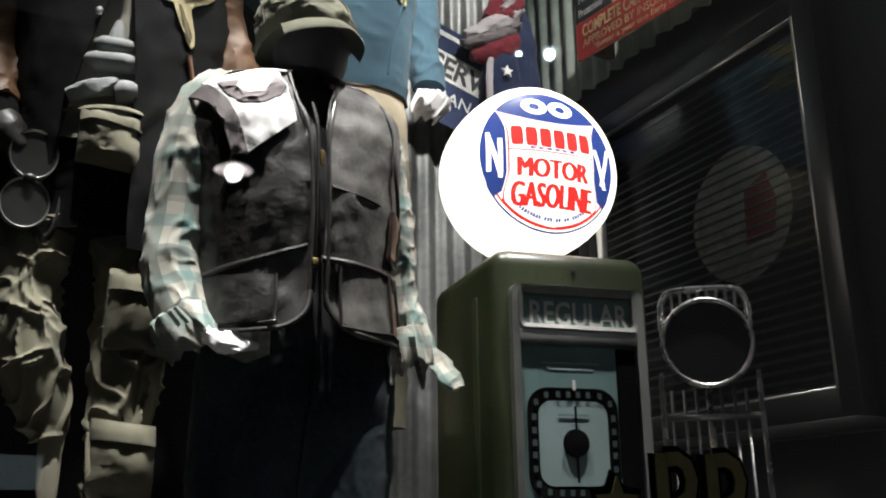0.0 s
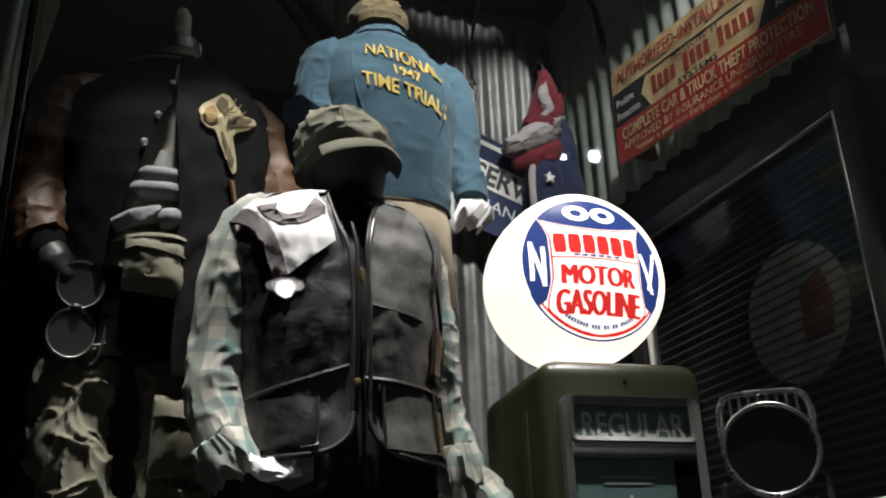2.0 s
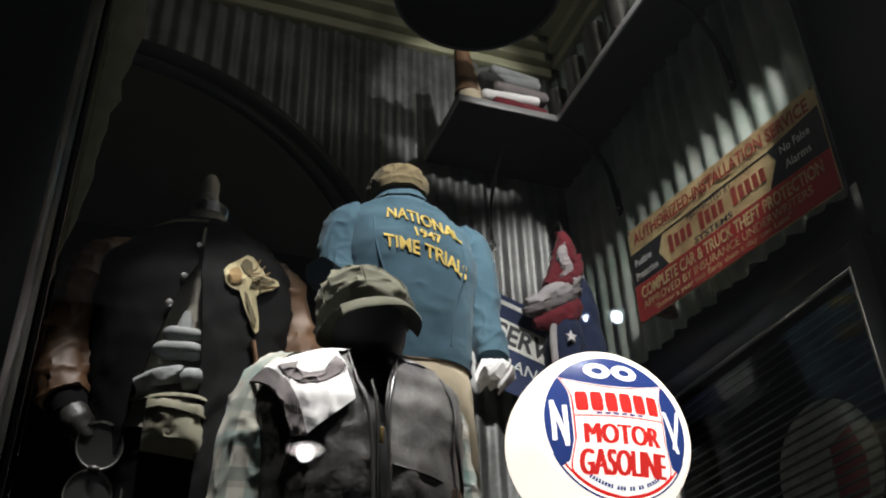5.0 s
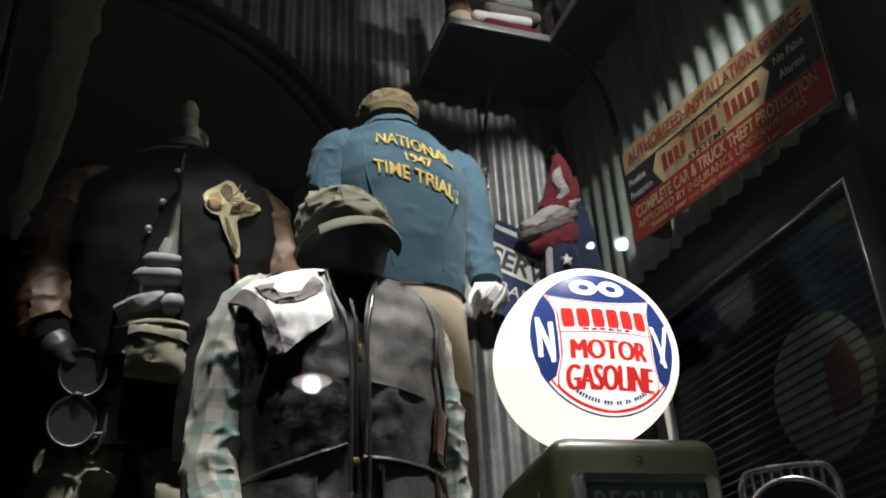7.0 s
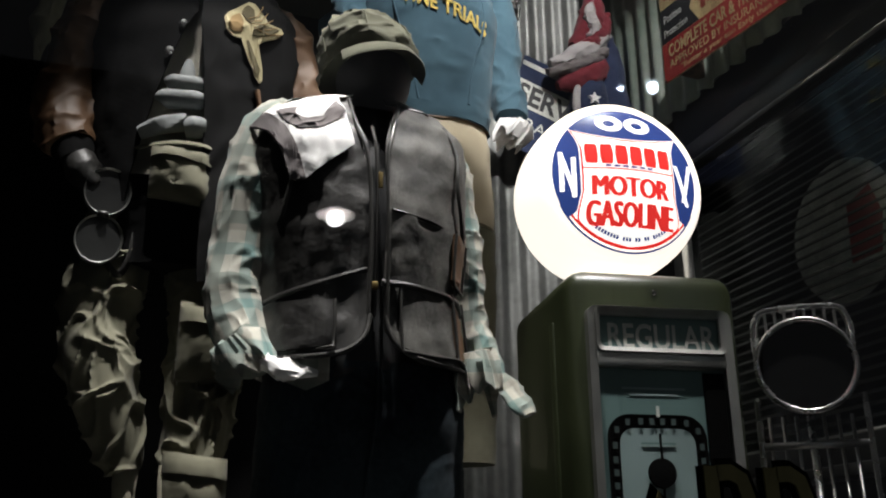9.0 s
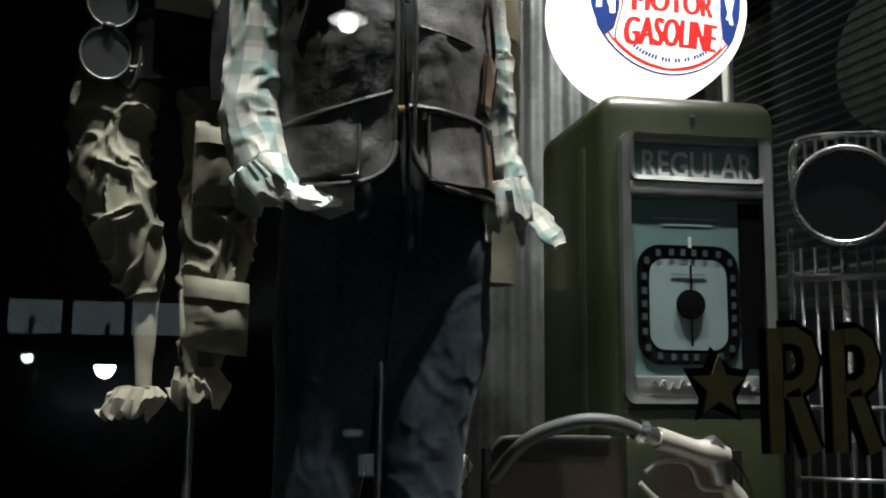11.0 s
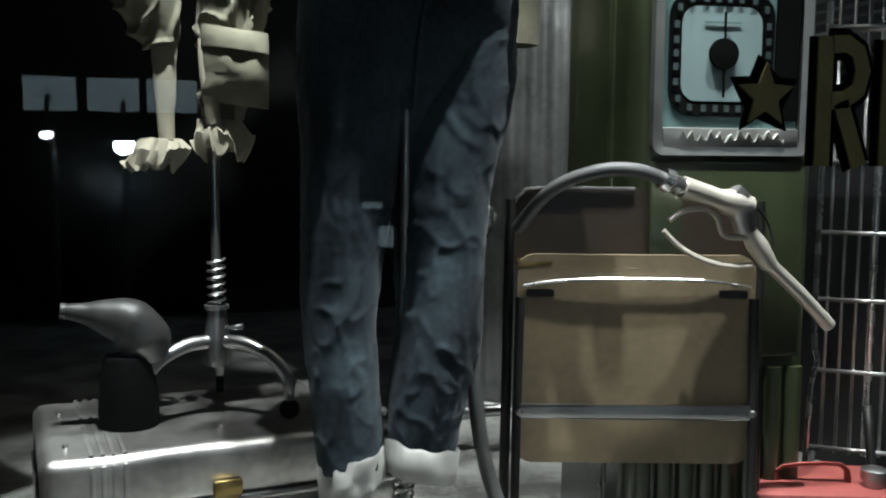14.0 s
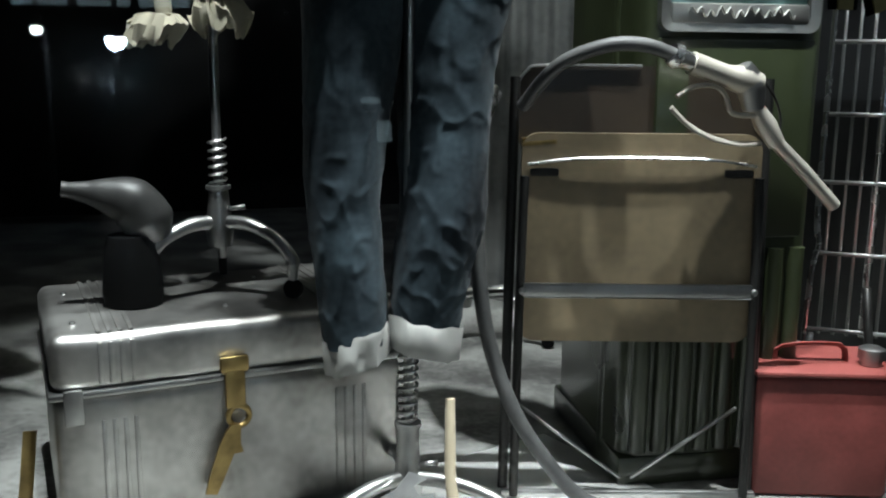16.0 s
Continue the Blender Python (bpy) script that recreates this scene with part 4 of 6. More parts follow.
for v, h, w, t in ((-0.17, 0.27, 1.02, "MOTOR"), (-0.53, 0.33, 1.16, "GASOLINE")):
    for k, dx in enumerate((0.0, -0.0034, 0.0034, -0.0017, 0.0017)):
        words(t, h * LR, Matrix(), M_GRED, globe, depth=0.0003, width=w * LR, bend=lambda p, v=v, dx=dx, k=k: on_globe(0.0034 + 0.0002 * k)(Vector((p.x + dx, p.y, p.z + v * LR))))
# the maker's name and initials as plain shapes
for k in range(6):
    u = -0.5 + k * 0.2
    lens_shape("word_bar", [[(u + (0.084 - 0.02 * abs(v) ** 6) * (2 * i / 4 - 1), 0.27 + 0.14 * v) for i in range(5)] for v in (-1, -0.9, -0.5, 0, 0.5, 0.9, 1)], M_GRED, 0.0034)
for k in range(6):
    lens_shape("small_bar", [[(-0.33 + k * 0.115 + 0.08 * i / 2, v) for i in range(3)] for v in (0.09, 0.12)], M_GBLUE, 0.0034)
for k in range(24):
    if k not in (8, 12, 15, 18):
        lens_shape("small_bar", arc(0.81, 0.86, 236 + k * 2.9, 236 + k * 2.9 + 2.0, 2, 1), M_GBLUE, 0.0034)
for cx, cz in ((-0.2, 0.75), (0.19, 0.75)):
    lens_shape("initial_ring", [[(cx + r * 1.5 * math.cos(radians(t)), cz + r * math.sin(radians(t))) for t in range(0, 361, 15)] for r in (0.055, 0.125)], M_GWHITE, 0.002)
for cx, leans in ((-0.8, ((-0.075, 0), (0.0, 0.3), (0.075, 0))), (0.8, ((-0.045, 0.3), (0.045, -0.3)))):
    for dx, ln in leans:
        lens_shape("initial_bar", [[(cx + dx + q * 0.028 - ln * 0.25 * v, -0.02 + 0.27 * v - 0.5 * dx * (1 if cx < 0 else -1)) for q in (-1, 1)] for v in (-1, -0.5, 0, 0.5, 1)], M_GWHITE, 0.002)

# ---- chrome grille with a round lamp ring ----
grille = thing("car_grille", "chrome car grille with a black round lamp hole", "car grille", "", (1.375, 1.63, 0), -36)
part("top_frame", tube([(-0.094, 0, 1.27), (-0.096, 0, 1.33), (-0.09, 0, 1.366), (-0.064, 0, 1.386), (0.064, 0, 1.386), (0.09, 0, 1.366), (0.096, 0, 1.33), (0.094, 0, 1.27)], 0.009, 10, True, None, 4, 0.8), M_CHROME, grille)
for k in range(8):
    x = -0.07 + k * 0.02
    part("slat", quad_box((0.005, 0.02, 0.09), (x, 0.005, 1.338), 0.001), M_STEEL, grille, "", False)
part("lamp_ring", tube([(0.097 * math.cos(radians(a)), -0.02, 1.262 + 0.097 * math.sin(radians(a))) for a in range(0, 361, 6)], 0.0065, 10, False), M_CHROME, grille)
part("lamp_hole", lathe([(0, 0.0), (0.096, 0.0), (0.096, 0.045), (0.092, 0.045), (0.09, 0.041), (0, 0.041)], 48, None, (0, 0.03, 1.262), pose(0, 0, 0, 90, 0, 0)), M_BLACK, grille, "black lamp disc")
for k, x in enumerate((-0.085, -0.058, -0.032, -0.004, 0.022, 0.05, 0.076)):
    part("bar", tube([(x, 0.01, 1.16), (x * 1.02, 0.012, 0.25)], 0.0075 if k == 3 else 0.0035, 8), M_CHROME if k == 3 else M_STEEL, grille)
for s in (-1, 1):
    part("side_rail", tube([(s * 0.105, 0, 1.2), (s * 0.108, 0, 0.8), (s * 0.108, 0, 0.5), (s * 0.1, 0, 0.44), (s * 0.11, 0, 0.38), (s * 0.115, 0, 0.22)], 0.006, 8, True, None, 4), M_CHROME, grille)
for z in (0.26, 0.42, 0.565, 0.7, 0.84, 1.1):
    part("cross_bar", tube([(-0.11, 0.008, z), (0.11, 0.008, z)], 0.0045 if z < 1 else 0.008, 8), M_STEEL, grille)
part("foot", tube([(-0.1, 0.01, 0.25), (-0.12, 0.06, 0.0)], 0.006, 8), M_STEEL, grille)
part("foot", tube([(0.1, 0.01, 0.25), (0.12, 0.06, 0.0)], 0.006, 8), M_STEEL, grille)
tagged(part("pipe", tube([(1.22, 1.79, 0.0), (1.22, 1.79, 1.75)], 0.012, 10), M_STEEL), "upright steel pipe behind the pump", "pipe")

# ---- folding chair ----
chair = thing("folding_chair", "folded wooden folding chair with steel frame", "chair", "", (0.832, 1.6, 0), -17)
part("backrest", prism(rounded(0.44, 0.15, 0.035), 0.014, Matrix.Translation((0.0, 0.03, 0.715))), M_DARKPLY, chair, "dark varnished plywood backrest")
part("back_edge", tube([(-0.218, 0.026, 0.66), (-0.218, 0.026, 0.75), (-0.2, 0.026, 0.782), (-0.17, 0.026, 0.79), (0.0, 0.026, 0.79)], 0.003, 6, True, None, 4), M_STEEL, chair)
bm = prism(rounded(0.42, 0.375, 0.03), 0.014, Matrix.Translation((0.0, -0.012, 0.4875)))
seat = part("seat", bm, M_PLY, chair, "worn varnished plywood seat")
part("front_edge", tube([(-0.2, -0.016, 0.62), (-0.1, -0.02, 0.632), (0.1, -0.02, 0.632), (0.2, -0.016, 0.62)], 0.003, 6, True, None, 4), M_CHROME, chair)
for s in (-1, 1):
    part("seat_clip", quad_box((0.05, 0.004, 0.014), (s * 0.17, -0.015, 0.607), 0.004), M_IRON, chair)
    part("leg", tube([(s * 0.222, 0.02, 0.77), (s * 0.226, 0.012, 0.4), (s * 0.23, 0.0, 0.01)], 0.0095, 10, True, None, 5), M_IRON, chair)
    part("leg", tube([(s * 0.205, -0.02, 0.6), (s * 0.21, -0.028, 0.3), (s * 0.212, -0.035, 0.01)], 0.0085, 10, True, None, 5), M_IRON, chair)
    part("brace", tube([(s * 0.2, 0.0, 0.17), (0.0 + s * 0.01, 0.0, 0.03)], 0.004, 6), M_STEEL, chair)
    part("rivet", lathe([(0, 0), (0.007, 0), (0.005, 0.005), (0, 0.006)], 10, None, (s * 0.205, -0.036, 0.398), pose(0, 0, 0, 90, 0, 0)), M_STEEL, chair)
part("cross_bar", quad_box((0.41, 0.006, 0.026), (0, -0.03, 0.398), 0.006), M_STEEL, chair)
part("foot_rail", quad_box((0.47, 0.014, 0.016), (0, -0.03, 0.012), 0.004), M_STEEL, chair)
part("spacer", tube([(-0.21, -0.002, 0.655), (-0.15, -0.002, 0.66)], 0.011, 10), M_BRASS, chair, "brown wooden spacer")

# ---- nozzle and hoses ----
noz = thing("fuel_nozzle", "chrome fuel nozzle with grey hose over the chair", "fuel nozzle")
part("hose", tube([(0.63, 1.66, 0.72), (0.66, 1.58, 0.79), (0.72, 1.53, 0.822), (0.78, 1.51, 0.824), (0.83, 1.5, 0.808)], 0.012, 12, True, None, 6), M_RUBBER, noz, "grey rubber hose")
part("swivel", tube([(0.822, 1.5, 0.812), (0.835, 1.5, 0.806), (0.84, 1.5, 0.804), (0.862, 1.5, 0.796)], [0.018, 0.021, 0.016, 0.016], 14), M_CHROME, noz)
part("barrel", tube([(0.86, 1.5, 0.797), (0.93, 1.5, 0.776), (0.945, 1.5, 0.772), (0.96, 1.5, 0.77), (0.99, 1.5, 0.762)], [0.019, 0.018, 0.022, 0.024, 0.02], 16), M_SPOUT, noz)
part("valve_head", sleeve([(0.955, 1.5, 0.79), (0.975, 1.5, 0.76), (0.985, 1.5, 0.72)], [0.018, 0.026, 0.018], 2, 0.001, 16, 5), M_STEEL, noz)
part("spout_collar", tube([(0.985, 1.5, 0.73), (1.01, 1.5, 0.695), (1.035, 1.5, 0.662)], [0.012, 0.019, 0.015], 14), M_SPOUT, noz, "pale brass collar")
part("spout", tube([(1.03, 1.5, 0.668), (1.1, 1.5, 0.61), (1.165, 1.5, 0.55)], 0.0125, 14), M_SPOUT, noz)
part("lever", tube([(0.985, 1.495, 0.71), (0.94, 1.495, 0.715), (0.925, 1.495, 0.745), (0.9, 1.495, 0.76), (0.86, 1.495, 0.757), (0.835, 1.495, 0.742)], 0.0045, 8, True, None, 5), M_SPOUT, noz)
part("guard", tube([(0.825, 1.495, 0.725), (0.86, 1.495, 0.695), (0.91, 1.495, 0.672), (0.96, 1.495, 0.663), (1.0, 1.495, 0.664)], 0.0055, 8, True, None, 5, 0.7), M_SPOUT, noz)
part("hook_wire", tube([(0.985, 1.492, 0.778), (1.02, 1.492, 0.74), (1.035, 1.492, 0.7), (1.03, 1.492, 0.665)], 0.0025, 6, True, None, 5), M_IRON, noz)
hose = thing("rubber_hose", "grey rubber hose hanging down to the floor", "hose")
part("hose", tube([(0.60, 1.72, 0.74), (0.565, 1.68, 0.69), (0.545, 1.64, 0.6), (0.538, 1.62, 0.48), (0.55, 1.6, 0.34), (0.585, 1.58, 0.22), (0.64, 1.56, 0.12), (0.72, 1.53, 0.03), (0.82, 1.5, 0.014)], 0.0135, 12, True, None, 6), M_RUBBER, hose)
part("coupling", tube([(0.56, 1.68, 0.7), (0.575, 1.69, 0.725), (0.59, 1.71, 0.75)], [0.016, 0.02, 0.014], 12), M_CHROME, hose, "chrome coupling")

# ---- red can ----
can = thing("fuel_can", "faded red metal fuel can with handle and cap", "fuel can", "", (1.2, 1.56, 0), -20)
part("body", quad_box((0.255, 0.17, 0.235), (0, 0, 0.1175), 0.014, None, 3), M_CANRED, can)
part("top", quad_box((0.262, 0.182, 0.012), (0, 0, 0.24), 0.005), M_CANRED, can)
part("handle", tube([(-0.075, -0.01, 0.244), (-0.065, -0.01, 0.272), (0.04, -0.01, 0.278), (0.055, -0.01, 0.246)], 0.009, 8, True, None, 3, 0.4), M_CANRED, can)
part("cap", lathe([(0.02, 0.243), (0.02, 0.258), (0.024, 0.258), (0.024, 0.277), (0.018, 0.28), (0, 0.28)], 20, None, (0.095, -0.03, 0)), M_STEEL, can)
rod = tagged(part("iron_rod", tube([(1.40, 1.6, 0.0), (1.36, 1.62, 0.36)], 0.009, 8), M_IRON), "dark iron rod leaning by the can", "rod")

# ---- aluminium trunk ----
def dented(bm, seed):
    """Shallow dents beaten into flat sheet metal."""
    bmesh.ops.subdivide_edges(bm, edges=[e for e in bm.edges if e.calc_length() > 0.08], cuts=14, use_grid_fill=True)
    for v in bm.verts:
        v.co += Vector((0.5, 1, 0.8)) * 0.0035 * noise.noise(v.co * 9 + Vector((seed, 0, 0)))
    return bm


trunk = thing("metal_trunk", "dented aluminium trunk with brass latch", "trunk", "", (0.11, 1.9, 0), 8)
part("body", dented(quad_box((0.6, 0.4, 0.255), (0, 0, 0.128), 0.014, None, 3), 3), M_ALU, trunk)
lid = part("lid", dented(quad_box((0.606, 0.406, 0.097), (0, 0, 0.312), 0.022, None, 4), 8), M_ALU, trunk, "rounded aluminium lid")
part("seam_rail", quad_box((0.616, 0.416, 0.012), (0, 0, 0.262), 0.004), M_STEEL, trunk)
for x in (-0.2, 0.2):
    for k in range(4):
        part("rib", quad_box((0.008, 0.008, 0.2), (x + k * 0.017 - 0.025, -0.2, 0.115), 0.003), M_ALU, trunk)
        part("rib", quad_box((0.008, 0.38, 0.006), (x + k * 0.017 - 0.025, 0.0, 0.36), 0.002), M_ALU, lid)
        part("rib", quad_box((0.008, 0.006, 0.07), (x + k * 0.017 - 0.025, -0.204, 0.312), 0.002), M_ALU, lid)
latch = part("latch", quad_box((0.05, 0.014, 0.03), (-0.012, -0.212, 0.286), 0.006), M_BRASS, trunk, "worn brass latch")
part("hasp", quad_box((0.035, 0.012, 0.07), (-0.012, -0.214, 0.243), 0.005), M_BRASS, latch)
part("loop", tube([(0.018 * math.cos(radians(a)) - 0.008, -0.216, 0.194 + 0.018 * math.sin(radians(a))) for a in range(0, 361, 20)], 0.0055, 8, False), M_BRASS, latch)
part("hinge", quad_box((0.03, 0.01, 0.06), (-0.27, -0.206, 0.243), 0.003), M_STEEL, trunk)
for x, y in ((-0.26, -0.12), (-0.26, 0.1), (0.0, -0.1), (0.1, 0.1), (0.26, -0.1)):
    part("rivet", lathe([(0, 0), (0.006, 0), (0.004, 0.004), (0, 0.005)], 10, None, (x, y, 0.3605)), M_STEEL, trunk)
opener = tagged(part("bottle_opener", prism([(0.0, 0.0), (0.016, 0.004), (0.022, -0.03), (0.03, -0.045), (0.014, -0.05), (0.004, -0.1), (-0.002, -0.125), (-0.022, -0.125), (-0.02, -0.09), (-0.014, -0.04), (-0.006, -0.01)], 0.005, pose(0.118, 1.672, 0.182, 0, 12, 6)), M_BRASS), "brass bottle opener hanging from the trunk latch", "bottle opener")
strap = tagged(part("leather_strap", tube([(-0.2, 1.69, 0.2), (-0.21, 1.66, 0.1), (-0.22, 1.64, 0.0)], 0.014, 8, True, None, 5, 0.3), M_BRASS), "yellow brown strap by the trunk end", "strap")

# oil funnel on the trunk
fun = thing("oil_pourer", "dark metal oil pourer with a spout on the trunk", "oil pourer", "", (-0.015, 1.85, 0.363))
part("body", lathe([(0.0, 0), (0.05, 0), (0.053, 0.02), (0.048, 0.09), (0.04, 0.125), (0.0, 0.13)], 28, None, (-0.018, 0, 0)), M_BLACK, fun)
part("hood", sleeve([(0.024, 0, 0.112), (0.014, 0, 0.148), (-0.014, 0, 0.182), (-0.052, 0, 0.196), (-0.085, 0, 0.203), (-0.122, 0, 0.209)], [0.02, 0.046, 0.046, 0.032, 0.02, 0.012], 8, 0.001, 28, 8, 10), M_STEELDARK, fun, "dull steel pouring hood")
part("mouth", tube([(-0.118, 0, 0.2085), (-0.127, 0, 0.2095)], 0.0145, 14), M_STEELDARK, fun)

# ---- stands ----


def stand(name, label, at_, top, spring0, spring1, hub, reach, arch):
    st = thing(name, label, "mannequin stand", "", at_)
    part("pole", tube([(0, 0, hub), (0, 0, top)], 0.0085, 12), M_STEEL, st)
    n = int((spring1 - spring0) / 0.0135)
    part("spring", tube([(0.0155 * math.cos(k * 0.7), 0.0155 * math.sin(k * 0.7), spring0 + (spring1 - spring0) * k / (n * 9)) for k in range(n * 9 + 1)], 0.003, 6), M_STEEL, st)
    part("hub", lathe([(0, hub - 0.05), (0.022, hub - 0.05), (0.026, hub - 0.02), (0.021, hub + 0.02), (0.018, spring0 - 0.005), (0.023, spring0 - 0.003), (0.023, spring0 + 0.004), (0, spring0 + 0.004)], 20), M_STEEL, st)
    part("set_screw", tube([(0.015, -0.01, hub + 0.02), (0.045, -0.025, hub + 0.025)], [0.004, 0.006], 8), M_STEEL, st)
    for a in (205, 325, 85):
        c, s = math.cos(radians(a)), math.sin(radians(a))
        leg = part("leg", tube([(0.015 * c, 0.015 * s, hub - 0.005), (reach * 0.4 * c, reach * 0.4 * s, hub + 0.002 - arch * 0.1), (reach * 0.75 * c, reach * 0.75 * s, hub - arch * 0.35), (reach * 0.97 * c, reach * 0.97 * s, hub - arch * 0.8), (reach * c, reach * s, hub - arch)], [0.014, 0.013, 0.012, 0.012, 0.014], 10, True, None, 5), M_STEEL, st)
        part("caster_stem", tube([(reach * c, reach * s, 0.03), (reach * c, reach * s, hub - arch + 0.004)], [0.007, 0.012], 10), M_STEEL, leg)
        part("caster", lathe([(0, -0.008), (0.017, -0.008), (0.019, 0), (0.017, 0.008), (0, 0.008)], 16, None, (reach * c, reach * s, 0.019), pose(0, 0, 0, 90, 0, a)), M_BLACK, leg, "black caster wheel")
    return st


stand("mannequin_stand", "cast steel sprung dress form stand on the trunk", (0.125, 1.9, 0.362), 1.2, 0.2, 0.29, 0.14, 0.15, 0.075)
stand("mannequin_stand", "cast steel sprung stand under the jeans", (0.405, 1.58, 0.0), 1.12, 0.19, 0.36, 0.1, 0.2, 0.06)
stand("mannequin_stand", "steel stand behind the pump", (0.85, 2.63, 0.0), 2.2, 0.4, 0.6, 0.15, 0.25, 0.1)

def crumpled_end(name, m, rx, ry, h, lean, seed, material, parent, label):
    """A crumpled open end of cloth, hanging down -z, its rim pulled into points."""
    bm = bmesh.new()
    uvl = bm.loops.layers.uv.verify()
    rows = []
    for rr, t in ((0.3, 1.0), (0.7, 0.95), (1.0, 0.6), (1.05, 0.2), (1.0, 0.0), (0.9, 0.04), (0.7, 0.4)):
        row = []
        for k in range(44):
            a = 2 * math.pi * k / 44
            w = noise.noise((2.2 * math.cos(a) + seed, 2.2 * math.sin(a), t * 1.4))
            q = noise.noise((5 * math.cos(a), 5 * math.sin(a) + seed, t * 3))
            row.append(bm.verts.new(m @ Vector((rx * rr * math.cos(a) * (1 + 0.45 * w) + lean * (1 - t), ry * rr * math.sin(a) * (1 + 0.4 * q), h * t + h * 0.75 * w * (1 - t) + 0.006 * q))))
        rows.append(row)
    grid_faces(bm, rows, True)
    for f in bm.faces:
        for loop in f.loops:
            loop[uvl].uv = (loop.vert.co.x * 1.1 + loop.vert.co.y * 0.7, loop.vert.co.z)
    return part(name, bm, material, parent, label)


def front_at(body, x, z, off):
    """The point on the front of a body at this x."""
    lo, hi = 186.0, 354.0
    for _ in range(24):
        mid = (lo + hi) / 2
        lo, hi = (mid, hi) if body.at(mid, z, off).x < x else (lo, mid)
    return body.at(lo, z, off)


def patch(body, outline, off, thick=0.004, cuts=4):
    """A flat cut piece of cloth, from an outline in x and z, laid on the front of a body."""
    bm = bmesh.new()
    bm.faces.new([bm.verts.new((x, 0, z)) for x, z in outline])
    bmesh.ops.triangulate(bm, faces=bm.faces[:])
    for _ in range(2):
        bmesh.ops.subdivide_edges(bm, edges=bm.edges[:], cuts=cuts // 2, use_grid_fill=True)
    bmesh.ops.triangulate(bm, faces=bm.faces[:])
    r = bmesh.ops.extrude_face_region(bm, geom=bm.faces[:])
    top = {v for v in r["geom"] if isinstance(v, bmesh.types.BMVert)}
    for v in bm.verts:
        v.co = front_at(body, v.co.x, v.co.z, off if v in top else off - thick)
    return bm


# ---- figure with vest ----
VB = Body([(1.02, 0.415, 1.63, 0.168, 0.12), (1.18, 0.413, 1.625, 0.178, 0.135), (1.3, 0.412, 1.63, 0.168, 0.13), (1.45, 0.414, 1.63, 0.18, 0.14), (1.57, 0.41, 1.635, 0.196, 0.132), (1.64, 0.408, 1.642, 0.196, 0.112), (1.685, 0.415, 1.648, 0.158, 0.088), (1.715, 0.424, 1.652, 0.09, 0.068), (1.75, 0.43, 1.655, 0.062, 0.06)], 2, 0.008, 12, 2.3)
man = bmesh.new()
VB.shell(1.1, 1.745, 40, 36, -0.024, man)
bmesh.ops.create_uvsphere(man, u_segments=28, v_segments=20, radius=1.0, matrix=Matrix.LocRotScale((0.435, 1.635, 1.79), None, (0.074, 0.09, 0.11)))
tagged(part("mannequin", man, M_MANNEQUIN), "plain dark mannequin torso and head on a stand", "mannequin")

vest = thing("leather_vest", "worn black leather vest with zip on the mannequin", "vest")


def front_edge(side):
    def f(u, v, a, z):
        k = u if side < 0 else 1 - u
        if v < 0.22:
            z += 0.05 * max(0, (k - 0.72) / 0.28) ** 2 * (1 - v / 0.22)
        if v > 0.72:
            a += side * 13 * ((v - 0.72) / 0.28) ** 1.6 * k
        if v > 0.55:
            a_out = max(0, 1 - k * 5)
            a += -side * 20 * a_out * min(1, (v - 0.55) / 0.3)
        return a, z
    return f


part("back_panel", VB.sheet(2, 178, 1.19, 1.7, 30, 30, 0.012), M_LEATHER, vest)
part("front_panel", VB.sheet(178, 266, 1.185, 1.698, 34, 44, 0.014, 0.004, front_edge(-1)), M_LEATHER, vest, "creased black leather front")
part("front_panel", VB.sheet(274, 362, 1.185, 1.698, 34, 44, 0.014, 0.004, front_edge(1)), M_LEATHERGREY, vest, "scuffed grey leather front")


def body_line(body, pts, r, off):
    return tube([body.at(a, z, off) for a, z in pts], r, 8, True, None, 5)


for s in (-1, 1):
    part("piping", body_line(VB, [(270 + s * 92, 1.187), (270 + s * 60, 1.187), (270 + s * 30, 1.188), (270 + s * 16, 1.197), (270 + s * 7, 1.222), (270 + s * 4, 1.26)], 0.0042, 0.019), M_TRIM, vest)
    part("piping", body_line(VB, [(270 + s * 5, 1.26), (270 + s * 4.5, 1.4), (270 + s * 5, 1.54), (270 + s * 9, 1.61), (270 + s * 17, 1.69)], 0.0035, 0.019), M_TRIM, vest)
zipper = part("zip", body_line(VB, [(268.5, 1.26), (269, 1.4), (270, 1.55), (269, 1.62)], 0.0035, 0.011), M_IRON, vest, "dull metal zip")
part("zip_pull", quad_box((0.008, 0.006, 0.03), VB.at(270, 1.5, 0.022), 0.002), M_BRASS, zipper)
part("zip_stop", quad_box((0.012, 0.008, 0.014), VB.at(268, 1.31, 0.022), 0.002), M_BRASS, zipper)
for a0, a1, z0, z1, mt in ((196, 248, 1.2, 1.285, M_LEATHER), (282, 318, 1.2, 1.32, M_LEATHERGREY), (318, 342, 1.2, 1.32, M_BROWNLEATHER), (316, 342, 1.335, 1.43, M_BROWNLEATHER)):
    def rounding(u, v, a, z):
        return a, z + 0.01 * (abs(2 * u - 1) ** 4) * (1 - v)
    pk = part("pocket", VB.sheet(a0, a1, z0, z1, 14, 10, 0.019, 0.004, rounding), mt, vest, "patch pocket")
    part("piping", body_line(VB, [(a0, z1), (a0, z0 + 0.012), (a0 + 4, z0), (a1 - 4, z0), (a1, z0 + 0.012), (a1, z1)], 0.0028, 0.0225), M_TRIM, pk)
part("waist_seam", body_line(VB, [(272, 1.318), (290, 1.315), (320, 1.31), (345, 1.3)], 0.006, 0.02), M_LEATHER, vest, "rolled leather seam")
